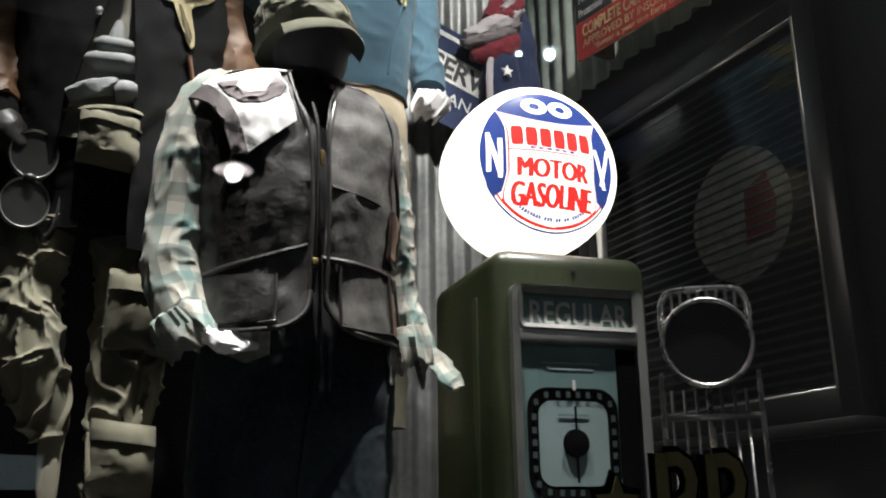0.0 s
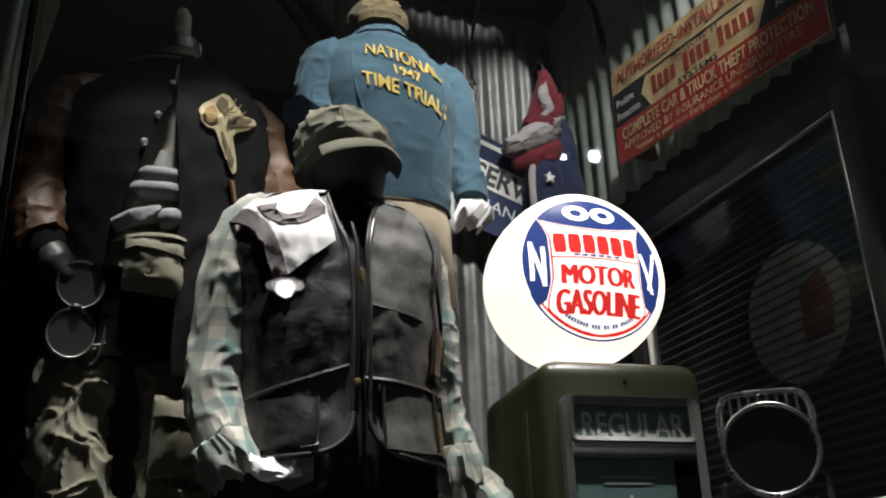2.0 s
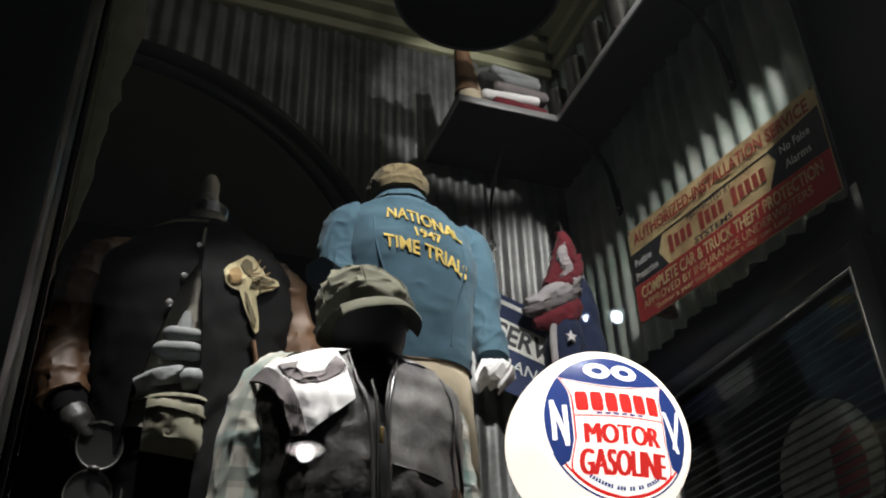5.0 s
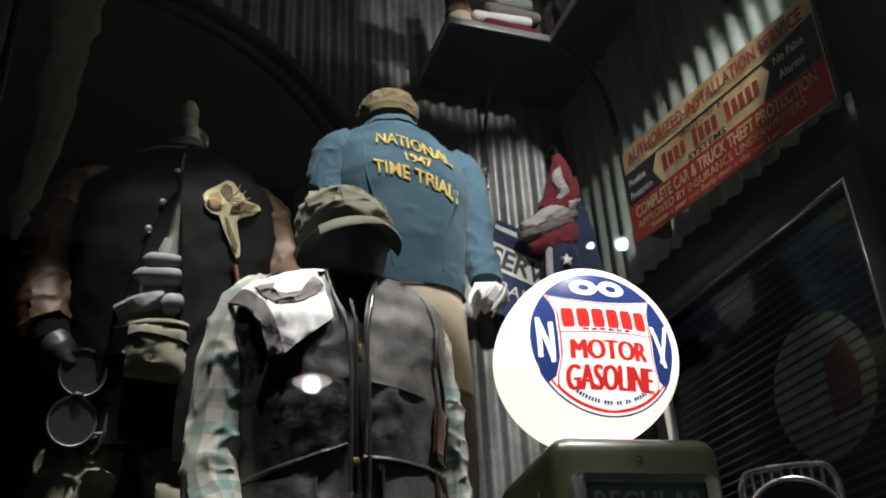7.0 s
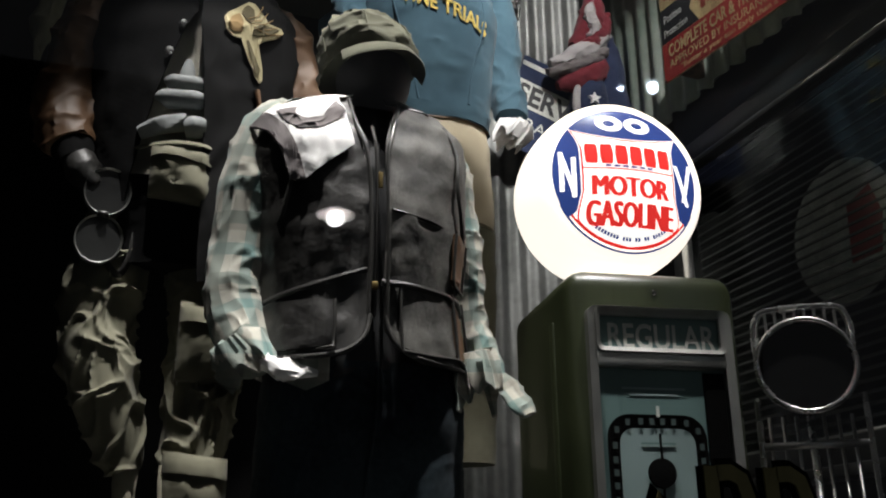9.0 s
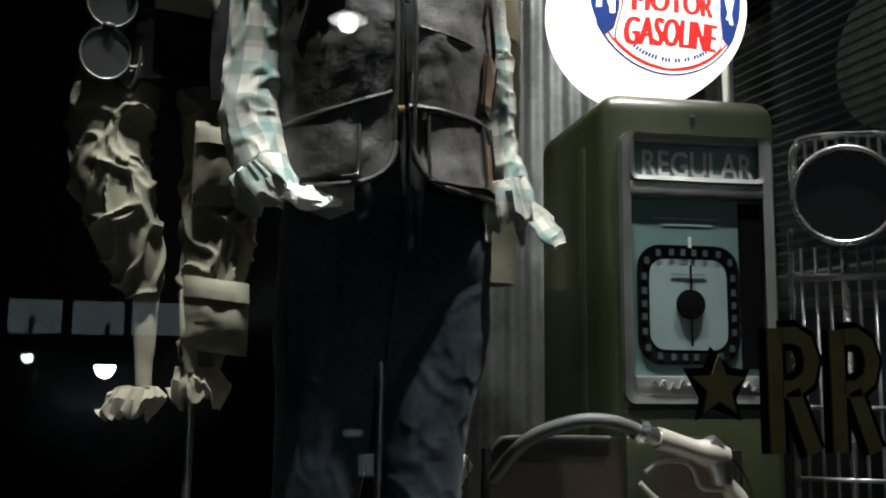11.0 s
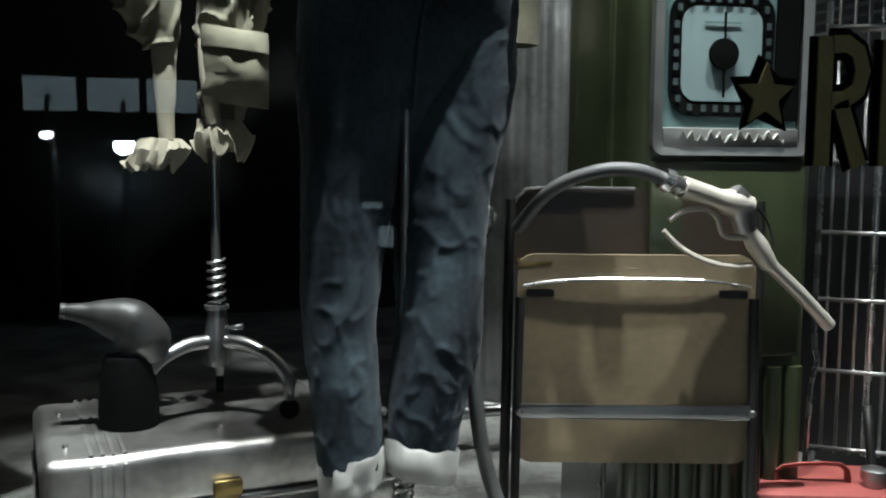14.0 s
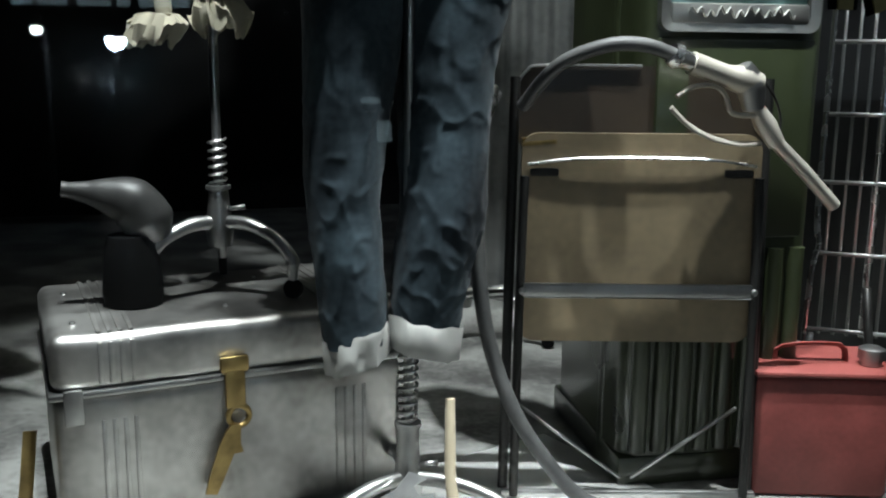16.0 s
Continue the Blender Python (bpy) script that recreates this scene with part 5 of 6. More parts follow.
part("yoke_seam", body_line(VB, [(276, 1.45), (300, 1.44), (330, 1.43)], 0.003, 0.016), M_TRIM, vest)
part("yoke_seam", body_line(VB, [(264, 1.34), (245, 1.32), (220, 1.3), (195, 1.29)], 0.005, 0.016), M_LEATHER, vest)
for s in (-1, 1):
    part("armhole_piping", tube([(0.417 + s * x * 0.92, y, z) for x, y, z in ((0.15, 1.56, 1.66), (0.17, 1.535, 1.6), (0.165, 1.515, 1.52), (0.178, 1.53, 1.44), (0.192, 1.58, 1.41))], 0.004, 8, True, None, 5), M_TRIM, vest)
part("collar", VB.sheet(278, 310, 1.685, 1.712, 10, 6, 0.016, 0.004), M_LEATHER, vest)

# white printed cloth over the shoulder
scarf = thing("printed_cloth", "white cloth with grey brown print over the shoulder", "cloth")


part("cloth", patch(VB, [(0.215, 1.654), (0.242, 1.671), (0.293, 1.685), (0.348, 1.688), (0.368, 1.569), (0.283, 1.496), (0.252, 1.583), (0.237, 1.624)], 0.024, 0.003, 6), M_WHITECLOTH, scarf)
part("strap", patch(VB, [(0.195, 1.628), (0.218, 1.646), (0.250, 1.610), (0.273, 1.549), (0.287, 1.495), (0.261, 1.498), (0.246, 1.555), (0.224, 1.602)], 0.027, 0.005), M_GREYCLOTH, scarf, "grey brown folded border")
part("print", patch(VB, [(0.235, 1.645), (0.254, 1.615), (0.276, 1.599), (0.312, 1.602), (0.345, 1.625), (0.353, 1.642), (0.342, 1.676), (0.323, 1.645), (0.315, 1.627), (0.286, 1.621), (0.266, 1.634), (0.273, 1.653)], 0.0262, 0.001, 6), M_GREYCLOTH, scarf, "grey brown printed curve")
part("shoulder_fold", VB.sheet(192, 250, 1.69, 1.705, 24, 4, 0.022, 0.004), M_WHITECLOTH, scarf)

# plaid shirt
shirt = thing("plaid_shirt", "cream and teal plaid flannel shirt under the vest", "shirt")
part("sleeve", sleeve([(0.30, 1.64, 1.67), (0.25, 1.635, 1.64), (0.212, 1.63, 1.53), (0.198, 1.625, 1.40), (0.19, 1.61, 1.30), (0.212, 1.57, 1.22), (0.228, 1.54, 1.18)], [0.045, 0.06, 0.06, 0.054, 0.05, 0.046, 0.037], 3, 0.013, 64, 20, 9.0, True, 0, 1, 0.9, None, (1.2, 1.2, 0.5)), M_PLAID, shirt)
part("sleeve", sleeve([(0.53, 1.65, 1.66), (0.575, 1.645, 1.615), (0.603, 1.64, 1.5), (0.613, 1.635, 1.40), (0.615, 1.625, 1.31), (0.628, 1.6, 1.23), (0.632, 1.585, 1.18)], [0.045, 0.055, 0.05, 0.043, 0.04, 0.04, 0.036], 4, 0.013, 64, 20, 10, True, 0, 1, 0.9, None, (1.2, 1.2, 0.7)), M_PLAID, shirt)
crumpled_end("cuff", pose(0.222, 1.545, 1.165, 0, -38, 0), 0.05, 0.042, 0.07, 0.0, 5, M_PLAID, shirt, "turned-back plaid cuff")
crumpled_end("cuff", pose(0.638, 1.575, 1.16, 0, -14, 0), 0.05, 0.042, 0.075, -0.01, 12, M_PLAID, shirt, "loose plaid cuff")
part("cuff_flap", sleeve([(0.65, 1.56, 1.19), (0.672, 1.54, 1.155), (0.69, 1.525, 1.125), (0.698, 1.52, 1.112)], [0.02, 0.028, 0.022, 0.007], 7, 0.01, 28, 7, 20, True, 0, 1, 0.3), M_PLAID, shirt)
part("tail", VB.sheet(222, 246, 1.135, 1.2, 16, 10, 0.006, 0.003, lambda u, v, a, z: (a, z + 0.03 * abs(u - 0.5) * (1 - v))), M_PLAID, shirt)
part("tail", VB.sheet(326, 352, 1.12, 1.2, 14, 10, 0.008, 0.003), M_PLAID, shirt)
part("collar_leaf", prism([(0, 0), (0.05, 0.02), (0.06, 0.05), (0.012, 0.04)], 0.004, pose(0.455, 1.555, 1.635, -18, 0, 10)), M_PLAID, shirt)
tagged(part("glove", sleeve([(0.232, 1.53, 1.185), (0.255, 1.515, 1.172), (0.285, 1.505, 1.165), (0.32, 1.5, 1.162)], [0.02, 0.026, 0.018, 0.006], 9, 0.014, 20, 7, 28, True, 0, 1, 0.6), M_WHITECLOTH), "crumpled white cloth tucked at the cuff", "cloth")

# jeans
jeans = thing("jeans", "dark washed indigo jeans with turned-up cuffs", "jeans")
JB = Body([(0.84, 0.418, 1.64, 0.1, 0.05), (0.92, 0.42, 1.64, 0.15, 0.07), (1.0, 0.423, 1.635, 0.176, 0.092), (1.1, 0.427, 1.63, 0.178, 0.112), (1.2, 0.424, 1.63, 0.17, 0.116)], 5, 0.006, 12, 2.5)
part("hip", JB.shell(0.86, 1.19, 56, 30), M_DENIM, jeans)
part("leg", sleeve([(0.335, 1.632, 1.17), (0.334, 1.632, 1.06), (0.328, 1.628, 0.95), (0.32, 1.618, 0.82), (0.307, 1.61, 0.68), (0.303, 1.605, 0.56), (0.312, 1.6, 0.44), (0.32, 1.6, 0.335)], [0.088, 0.092, 0.09, 0.08, 0.066, 0.06, 0.057, 0.053], 11, 0.0055, 80, 30, 10, True, 0, 1, 0.95, None, (1.2, 1.2, 0.55)), M_DENIM, jeans)
part("leg", sleeve([(0.518, 1.632, 1.17), (0.514, 1.632, 1.06), (0.51, 1.628, 0.95), (0.483, 1.618, 0.82), (0.47, 1.605, 0.68), (0.466, 1.595, 0.56), (0.45, 1.595, 0.46), (0.438, 1.6, 0.36)], [0.088, 0.092, 0.09, 0.081, 0.074, 0.073, 0.067, 0.06], 14, 0.007, 80, 30, 10, True, 0, 1, 0.95, None, (1.2, 1.2, 0.7)), M_DENIM, jeans)
part("fly_seam", body_line(JB, [(269, 1.18), (268, 1.1), (267, 1.0), (268, 0.92)], 0.003, 0.002), M_DENIM, jeans)


def turn_up(cx, cz, r, tilt, seed):
    """A turned-up cuff: an open band of cloth with a thick rim, standing off the leg."""
    bm = bmesh.new()
    rows = []
    for rr, h in ((0.9, 0.004), (1.0, 0.0), (1.05, 0.008), (1.06, 0.03), (1.1, 0.055), (1.08, 0.06), (1.02, 0.054), (1.0, 0.03)):
        rows.append([bm.verts.new(Vector((cx, 1.6, cz + h)) + Vector((r * rr * math.cos(a), r * rr * math.sin(a), tilt * math.cos(a) * r + 0.006 * noise.noise((3 * math.cos(a) + seed, 3 * math.sin(a), h * 20)))) + Vector((math.cos(a), math.sin(a), 0)) * 0.008 * noise.noise((2.5 * math.cos(a), 2.5 * math.sin(a) + seed, h * 25))) for a in (2 * math.pi * k / 48 for k in range(48))])
    grid_faces(bm, rows, True)
    return part("turn_up", bm, M_CUFF, jeans, "pale turned-up cuff")


turn_up(0.322, 0.3, 0.052, 0.3, 1)
turn_up(0.438, 0.31, 0.06, -0.22, 5)


def cap(name, label, mt, at_, w, rz, tilt):
    c = thing(name, label, "cap")
    c.matrix_world = pose(*at_, tilt, 0, rz)
    rows = [(0.0, 0, 0, w * 0.97, w * 1.1), (0.03, 0, 0, w * 1.06, w * 1.18), (0.075, 0, 0.006, w * 1.04, w * 1.12), (0.108, 0, 0.01, w * 0.8, w * 0.86), (0.124, 0, 0.012, w * 0.25, w * 0.3)]
    cb = Body(rows, at_[0] * 9, 0.016, 11, 2.1)
    part("crown", cb.shell(0, 0.124, 64, 36), mt, c)
    part("band", cb.shell(0.0, 0.022, 44, 4, 0.002), mt, c, "stitched band")
    for a in range(0, 360, 60):
        part("seam", tube([cb.at(a, z, 0.0012) for z in (0.025, 0.05, 0.08, 0.105, 0.12)], 0.0018, 6), mt, c)
    bm = bmesh.new()
    rws = []
    for j in range(7):
        v = j / 6
        rws.append([Vector((w * (0.98 + 0.1 * v) * math.sin(radians(t)), -w * 1.08 * math.cos(radians(t)) * (1 + 0.5 * v), 0.004 - 0.028 * v * v * (0.4 + math.cos(radians(t)) ** 2) - 0.02 * abs(math.sin(radians(t))) * v)) for t in range(-66, 67, 6)])
    slab(bm, [[bm.verts.new(p) for p in r] for r in rws], [[bm.verts.new(p - Vector((0, 0, 0.004))) for p in r] for r in rws])
    part("brim", bm, mt, c)
    part("button", lathe([(0, 0.12), (0.009, 0.12), (0.006, 0.126), (0, 0.127)], 12), mt, c)
    return c


cap("cap", "olive herringbone cotton work cap on the mannequin", M_CAP, (0.42, 1.63, 1.792), 0.09, 17, -8)

# ---- dress form with the varsity jacket ----
KB = Body([(1.45, 0.085, 1.96, 0.15, 0.1), (1.62, 0.09, 1.965, 0.17, 0.12), (1.8, 0.095, 1.97, 0.19, 0.135), (1.96, 0.098, 1.975, 0.21, 0.14), (2.05, 0.1, 1.98, 0.205, 0.12), (2.11, 0.103, 1.985, 0.16, 0.095), (2.16, 0.108, 1.985, 0.085, 0.075), (2.2, 0.112, 1.985, 0.058, 0.055)], 6, 0.011, 7, 2.3)
form = bmesh.new()
KB.shell(1.5, 2.215, 36, 30, -0.025, form)
lathe([(0.0, 2.19), (0.048, 2.19), (0.045, 2.25), (0.0, 2.25)], 24, form, (0.112, 1.985, 0))
lathe([(0.0, 2.25), (0.014, 2.25), (0.012, 2.27), (0.022, 2.275), (0.024, 2.29), (0.02, 2.297), (0.023, 2.31), (0.022, 2.335), (0.013, 2.355), (0.0, 2.362)], 20, form, (0.112, 1.985, 0))
tagged(part("mannequin", form, M_FORM), "linen dress form with turned wooden neck knob", "mannequin")
tagged(part("neck_cap", lathe([(0.046, 2.222), (0.051, 2.222), (0.051, 2.252), (0.046, 2.254)], 28, None, (0.112, 1.985, 0)), M_CHROME), "polished metal neck ring of the dress form", "neck ring")
jkt = thing("varsity_jacket", "open black wool jacket with tan leather sleeves", "jacket")
part("back_panel", KB.sheet(0, 180, 1.56, 2.15, 28, 28, 0.012), M_WOOL, jkt)


def jacket_edge(side):
    def f(u, v, a, z):
        k = u if side < 0 else 1 - u
        open_ = (34 if side < 0 else 16) * (1 - min(1, v / 0.75)) ** 0.8
        return a + side * open_ * k, z
    return f


part("front_panel", KB.sheet(180, 269, 1.56, 2.15, 32, 36, 0.014, 0.005, jacket_edge(-1)), M_WOOL, jkt)
part("front_panel", KB.sheet(271, 360, 1.4, 2.15, 32, 44, 0.03, 0.005, jacket_edge(1)), M_WOOL, jkt)
part("collar", KB.shell(2.13, 2.17, 36, 5, 0.02, None, False), M_WOOL, jkt, "ribbed black and gold collar")
part("collar_stripe", tube([KB.at(a, 2.15, 0.024) for a in range(180, 361, 10)], 0.003, 6), M_FELT, jkt, "gold stripe")
for a, z in ((268, 2.06), (262, 1.96), (256, 1.89)):
    part("snap", lathe([(0, 0), (0.009, 0), (0.007, 0.005), (0, 0.006)], 12, None, KB.at(a, z, 0.019), pose(0, 0, 0, 90, 0, 0)), M_CHROME, jkt)
part("sleeve", sleeve([(-0.03, 1.985, 2.09), (-0.095, 1.98, 2.05), (-0.135, 1.97, 1.94), (-0.155, 1.95, 1.82), (-0.145, 1.92, 1.73), (-0.125, 1.9, 1.68)], [0.05, 0.068, 0.07, 0.06, 0.058, 0.048], 8, 0.02, 44, 12, 8, True, 0, 1, 0.9, None, (1.1, 1.1, 1.0)), M_TANLEATHER, jkt, "creased tan leather sleeve")
part("sleeve", sleeve([(0.24, 1.985, 2.09), (0.3, 1.98, 2.04), (0.335, 1.975, 1.92), (0.345, 1.97, 1.8), (0.34, 1.96, 1.66)], [0.05, 0.066, 0.068, 0.06, 0.05], 9, 0.016, 44, 12, 8, True, 0, 1, 0.9, None, (1.1, 1.1, 0.9)), M_TANLEATHER, jkt, "tan leather sleeve")
part("cuff", sleeve([(-0.128, 1.905, 1.69), (-0.112, 1.885, 1.64)], [0.046, 0.036], 10, 0.002, 24, 6, 20), M_WOOL, jkt, "black ribbed cuff")


wing = part("winged_patch", patch(KB, [(0.201, 2.048), (0.185, 2.030), (0.159, 2.006), (0.149, 1.984), (0.155, 1.954), (0.169, 1.942), (0.187, 1.940), (0.196, 1.914), (0.211, 1.883), (0.222, 1.861), (0.232, 1.848), (0.239, 1.858), (0.237, 1.886), (0.223, 1.899), (0.213, 1.921), (0.204, 1.942), (0.236, 1.950), (0.263, 1.969), (0.283, 1.998), (0.277, 2.007), (0.249, 2.003), (0.222, 1.999), (0.221, 2.027), (0.215, 2.046)], 0.037), M_FELT, jkt, "cream winged boot patch")
part("shoe", patch(KB, [(0.181, 2.007), (0.163, 1.991), (0.158, 1.961), (0.170, 1.951), (0.188, 1.956), (0.191, 1.984)], 0.039, 0.002), M_FELTBROWN, wing, "ochre felt shoe")
part("wing_field", patch(KB, [(0.199, 2.037), (0.190, 2.026), (0.186, 2.010), (0.197, 1.989), (0.205, 1.981), (0.215, 2.000), (0.213, 2.030)], 0.039, 0.002), M_FELTOLIVE, wing, "olive felt wing")
part("wing_field", patch(KB, [(0.213, 1.974), (0.234, 1.991), (0.272, 1.999), (0.257, 1.977), (0.234, 1.960), (0.210, 1.953)], 0.039, 0.002), M_FELTOLIVE, wing, "olive felt wing")
part("tail_tip", patch(KB, [(0.198, 1.937), (0.203, 1.938), (0.214, 1.917), (0.224, 1.894), (0.233, 1.878), (0.230, 1.860), (0.221, 1.871), (0.210, 1.897)], 0.039, 0.002), M_FELTOLIVE, wing, "olive felt tail")
for k in range(5):
    part("feather_line", tube([front_at(KB, 0.2 + 0.004 * k, 1.995 - 0.006 * k, 0.0395), front_at(KB, 0.222 + 0.007 * k, 2.012 - 0.011 * k, 0.0395), front_at(KB, 0.232 + 0.012 * k, 2.045 - 0.014 * k, 0.0395)], 0.0012, 6), M_FELTBROWN, wing)
part("pocket_welt", body_line(KB, [(306, 1.83), (312, 1.77)], 0.006, 0.034), M_TANLEATHER, jkt, "tan leather pocket welt")

hat = thing("knit_hat", "rolled grey ribbed knit hat tucked in the open jacket", "hat")
part("roll", sleeve([(0.05, 1.84, 1.822), (0.06, 1.836, 1.823), (0.11, 1.834, 1.823), (0.122, 1.838, 1.821)], [0.012, 0.02, 0.02, 0.012], 12, 0.002, 24, 8, 30, True, 0, 1, 0.9), M_KNIT, hat)
part("brim", sleeve([(0.036, 1.836, 1.783), (0.046, 1.832, 1.785), (0.11, 1.83, 1.787), (0.124, 1.834, 1.785)], [0.012, 0.019, 0.02, 0.013], 13, 0.002, 24, 20, 30, True, 0.005, 1, 0.9), M_KNIT, hat, "ribbed rolled brim")
part("crown", sleeve([(0.086, 1.85, 1.890), (0.086, 1.847, 1.865), (0.086, 1.845, 1.835)], [0.006, 0.014, 0.02], 14, 0.001, 20, 6, 30, True, 0, 1, 0.6), M_KNIT, hat)
scf = thing("knit_scarf", "grey and white patterned knit scarf at the belt", "scarf")
part("roll", sleeve([(0.0, 1.832, 1.700), (0.03, 1.826, 1.713), (0.075, 1.825, 1.730), (0.09, 1.826, 1.737)], [0.012, 0.017, 0.018, 0.014], 14, 0.002, 24, 20, 30, True, 0.006), M_KNIT, scf)
part("end", sleeve([(0.088, 1.826, 1.717), (0.105, 1.824, 1.722), (0.128, 1.826, 1.725)], [0.02, 0.024, 0.02], 15, 0.002, 24, 7, 26), M_KNIT, scf)
kh = thing("cargo_trousers", "crumpled olive khaki cargo trousers on the dress form", "trousers")
# trouser hip in black wool, which puts the shadow under the pouch into its colour
part("hem", KB.shell(1.44, 1.62, 48, 16, 0.0), M_WOOL, jkt, "trouser hip blackened for the pouch's shadow")
part("leg", sleeve([(0.0, 1.95, 1.58), (-0.025, 1.945, 1.47), (-0.034, 1.935, 1.34), (-0.03, 1.925, 1.25), (-0.002, 1.92, 1.16), (0.03, 1.915, 1.08), (0.04, 1.915, 1.04)], [0.075, 0.07, 0.07, 0.068, 0.056, 0.04, 0.028], 17, 0.03, 88, 30, 8, True, 0, 1, 0.9, None, (1.1, 1.1, 0.8)), M_KHAKI, kh)
part("leg", sleeve([(0.16, 1.95, 1.58), (0.165, 1.945, 1.44), (0.178, 1.935, 1.31), (0.17, 1.925, 1.2), (0.164, 1.92, 1.09), (0.15, 1.915, 0.98), (0.138, 1.91, 0.9)], [0.08, 0.078, 0.076, 0.064, 0.062, 0.05, 0.034], 18, 0.03, 88, 30, 8, True, 0, 1, 0.9, None, (1.1, 1.1, 0.8)), M_KHAKI, kh)
part("leg_lining", sleeve([(0.04, 1.905, 1.05), (0.04, 1.9, 0.97), (0.042, 1.898, 0.87)], [0.024, 0.02, 0.013], 31, 0.004, 24, 9, 18, True, 0, 1, 0.5), M_KHAKIPALE, kh, "pale inside-out trouser leg")
part("leg_lining", sleeve([(0.102, 1.87, 1.05), (0.112, 1.862, 0.98), (0.124, 1.866, 0.9)], [0.006, 0.012, 0.014], 32, 0.003, 18, 8, 18, True, 0, 1, 0.5), M_KHAKIPALE, kh, "pale inside-out trouser seam")


crumpled_end("leg_end", pose(0.035, 1.895, 0.822), 0.05, 0.04, 0.05, -0.02, 3, M_KHAKIPALE, kh, "crumpled pale trouser hem")
crumpled_end("leg_end", pose(0.132, 1.9, 0.85), 0.05, 0.042, 0.06, 0.008, 9, M_KHAKIPALE, kh, "crumpled pale trouser hem")


def cargo(x, z, w, h, y, seed, name="cargo_pocket", parent=None):
    """A bellows pocket with its flap."""
    bm = bmesh.new()
    g = [[Vector((x + w * (i / 12 - 0.5), y - 0.026 * (1 - abs(i / 6 - 1) ** 4) * (1 - abs(j / 5 - 1) ** 5) + 0.014 * folds((x + w * i / 12, 0, z + h * j / 10), seed, 16), z + h * (j / 10 - 0.5) - 0.012 * (i / 12 - 0.5))) for i in range(13)] for j in range(11)]
    slab(bm, [[bm.verts.new(p) for p in r] for r in g], [[bm.verts.new(p + Vector((0, 0.03, 0))) for p in r] for r in g])
    pk = part(name, bm, M_KHAKI, parent or kh, "cargo pocket with flap")
    bm = bmesh.new()
    g = [[p + Vector((0, -0.007, 0.004)) for p in r] for r in g[7:]]
    slab(bm, [[bm.verts.new(p) for p in r] for r in g], [[bm.verts.new(p + Vector((0, 0.004, 0))) for p in r] for r in g])
    part("flap", bm, M_KHAKI, pk)


pouch = thing("canvas_pouch", "olive canvas pouch with a folded flap at the waist", "pouch")
cargo(0.088, 1.617, 0.118, 0.105, 1.826, 24, "pouch_body", pouch)
part("belt", tube([(0.0, 1.845, 1.673), (0.06, 1.812, 1.677), (0.12, 1.81, 1.679), (0.17, 1.84, 1.679)], 0.009, 8, True, None, 5, 0.4), M_KHAKI, pouch, "olive webbing belt")
cargo(0.162, 1.0, 0.118, 0.13, 1.862, 21)
cargo(0.172, 1.28, 0.12, 0.15, 1.862, 22)
glv = tagged(part("glove", sleeve([(-0.112, 1.885, 1.66), (-0.095, 1.875, 1.62), (-0.07, 1.87, 1.585)], [0.03, 0.036, 0.022], 23, 0.005, 22, 7, 24), M_LEATHER), "black leather glove below the jacket cuff", "glove")

gog = thing("goggles", "old metal goggles with dark lenses hanging down", "goggles")
gog.matrix_world = pose(-0.045, 1.85, 1.575, 0, 4, 6)
for z in (-0.0, -0.1):
    eye = part("eye_cup", ring_frame([(0.045 * c, z + 0.05 * s) for c, s in ((math.cos(radians(a)), math.sin(radians(a))) for a in range(0, 360, 12))], [(0.0415 * c, z + 0.0465 * s) for c, s in ((math.cos(radians(a)), math.sin(radians(a))) for a in range(0, 360, 12))], 0.02), M_BEZEL, gog, "worn metal eye cup")
    part("lens", prism([(0.042 * math.cos(radians(a)), z + 0.047 * math.sin(radians(a))) for a in range(0, 360, 15)], 0.003, Matrix.Translation((0, 0.006, 0))), M_FRAME, eye, "dark glass lens", False)
part("strap", tube([(0.03, 0.01, 0.03), (0.06, 0.02, -0.01), (0.065, 0.02, -0.1), (0.05, 0.02, -0.16), (0.02, 0.015, -0.14)], 0.008, 8, True, None, 5, 0.3), M_LEATHER, gog, "dark leather strap")
part("bridge", tube([(0, 0.004, -0.045), (0, 0.004, -0.055)], 0.012, 8), M_LEATHER, gog)

# ---- figure with the blue work jacket, seen from behind ----
BB = Body([(2.1, 0.87, 2.62, 0.17, 0.12), (2.25, 0.865, 2.62, 0.18, 0.13), (2.42, 0.86, 2.625, 0.205, 0.145), (2.6, 0.855, 2.63, 0.235, 0.15), (2.72, 0.845, 2.64, 0.225, 0.13), (2.81, 0.835, 2.645, 0.17, 0.1), (2.86, 0.83, 2.65, 0.09, 0.08), (2.9, 0.825, 2.65, 0.07, 0.065)], 8, 0.014, 6.5, 2.3)
tagged(part("mannequin", BB.shell(2.0, 2.88, 32, 26, -0.025), M_MANNEQUIN), "plain dark mannequin torso on a stand", "mannequin")
blue = thing("work_jacket", "faded blue cotton jacket with gold felt lettering", "jacket")
part("body", BB.shell(2.2, 2.87, 72, 60, 0.006), M_BLUE, blue)
part("waistband", BB.shell(2.19, 2.235, 56, 5, 0.009), M_BLUE, blue)
part("collar", BB.shell(2.85, 2.89, 40, 5, 0.014, None, False), M_BLUE, blue)
part("sleeve", sleeve([(0.69, 2.65, 2.79), (0.64, 2.645, 2.74), (0.605, 2.63, 2.62), (0.595, 2.6, 2.5), (0.57, 2.53, 2.43), (0.5, 2.43, 2.4)], [0.06, 0.078, 0.076, 0.07, 0.06, 0.048], 24, 0.018, 56, 14, 7, True, 0, 1, 0.9, None, (1.1, 1.1, 0.7)), M_BLUE, blue)
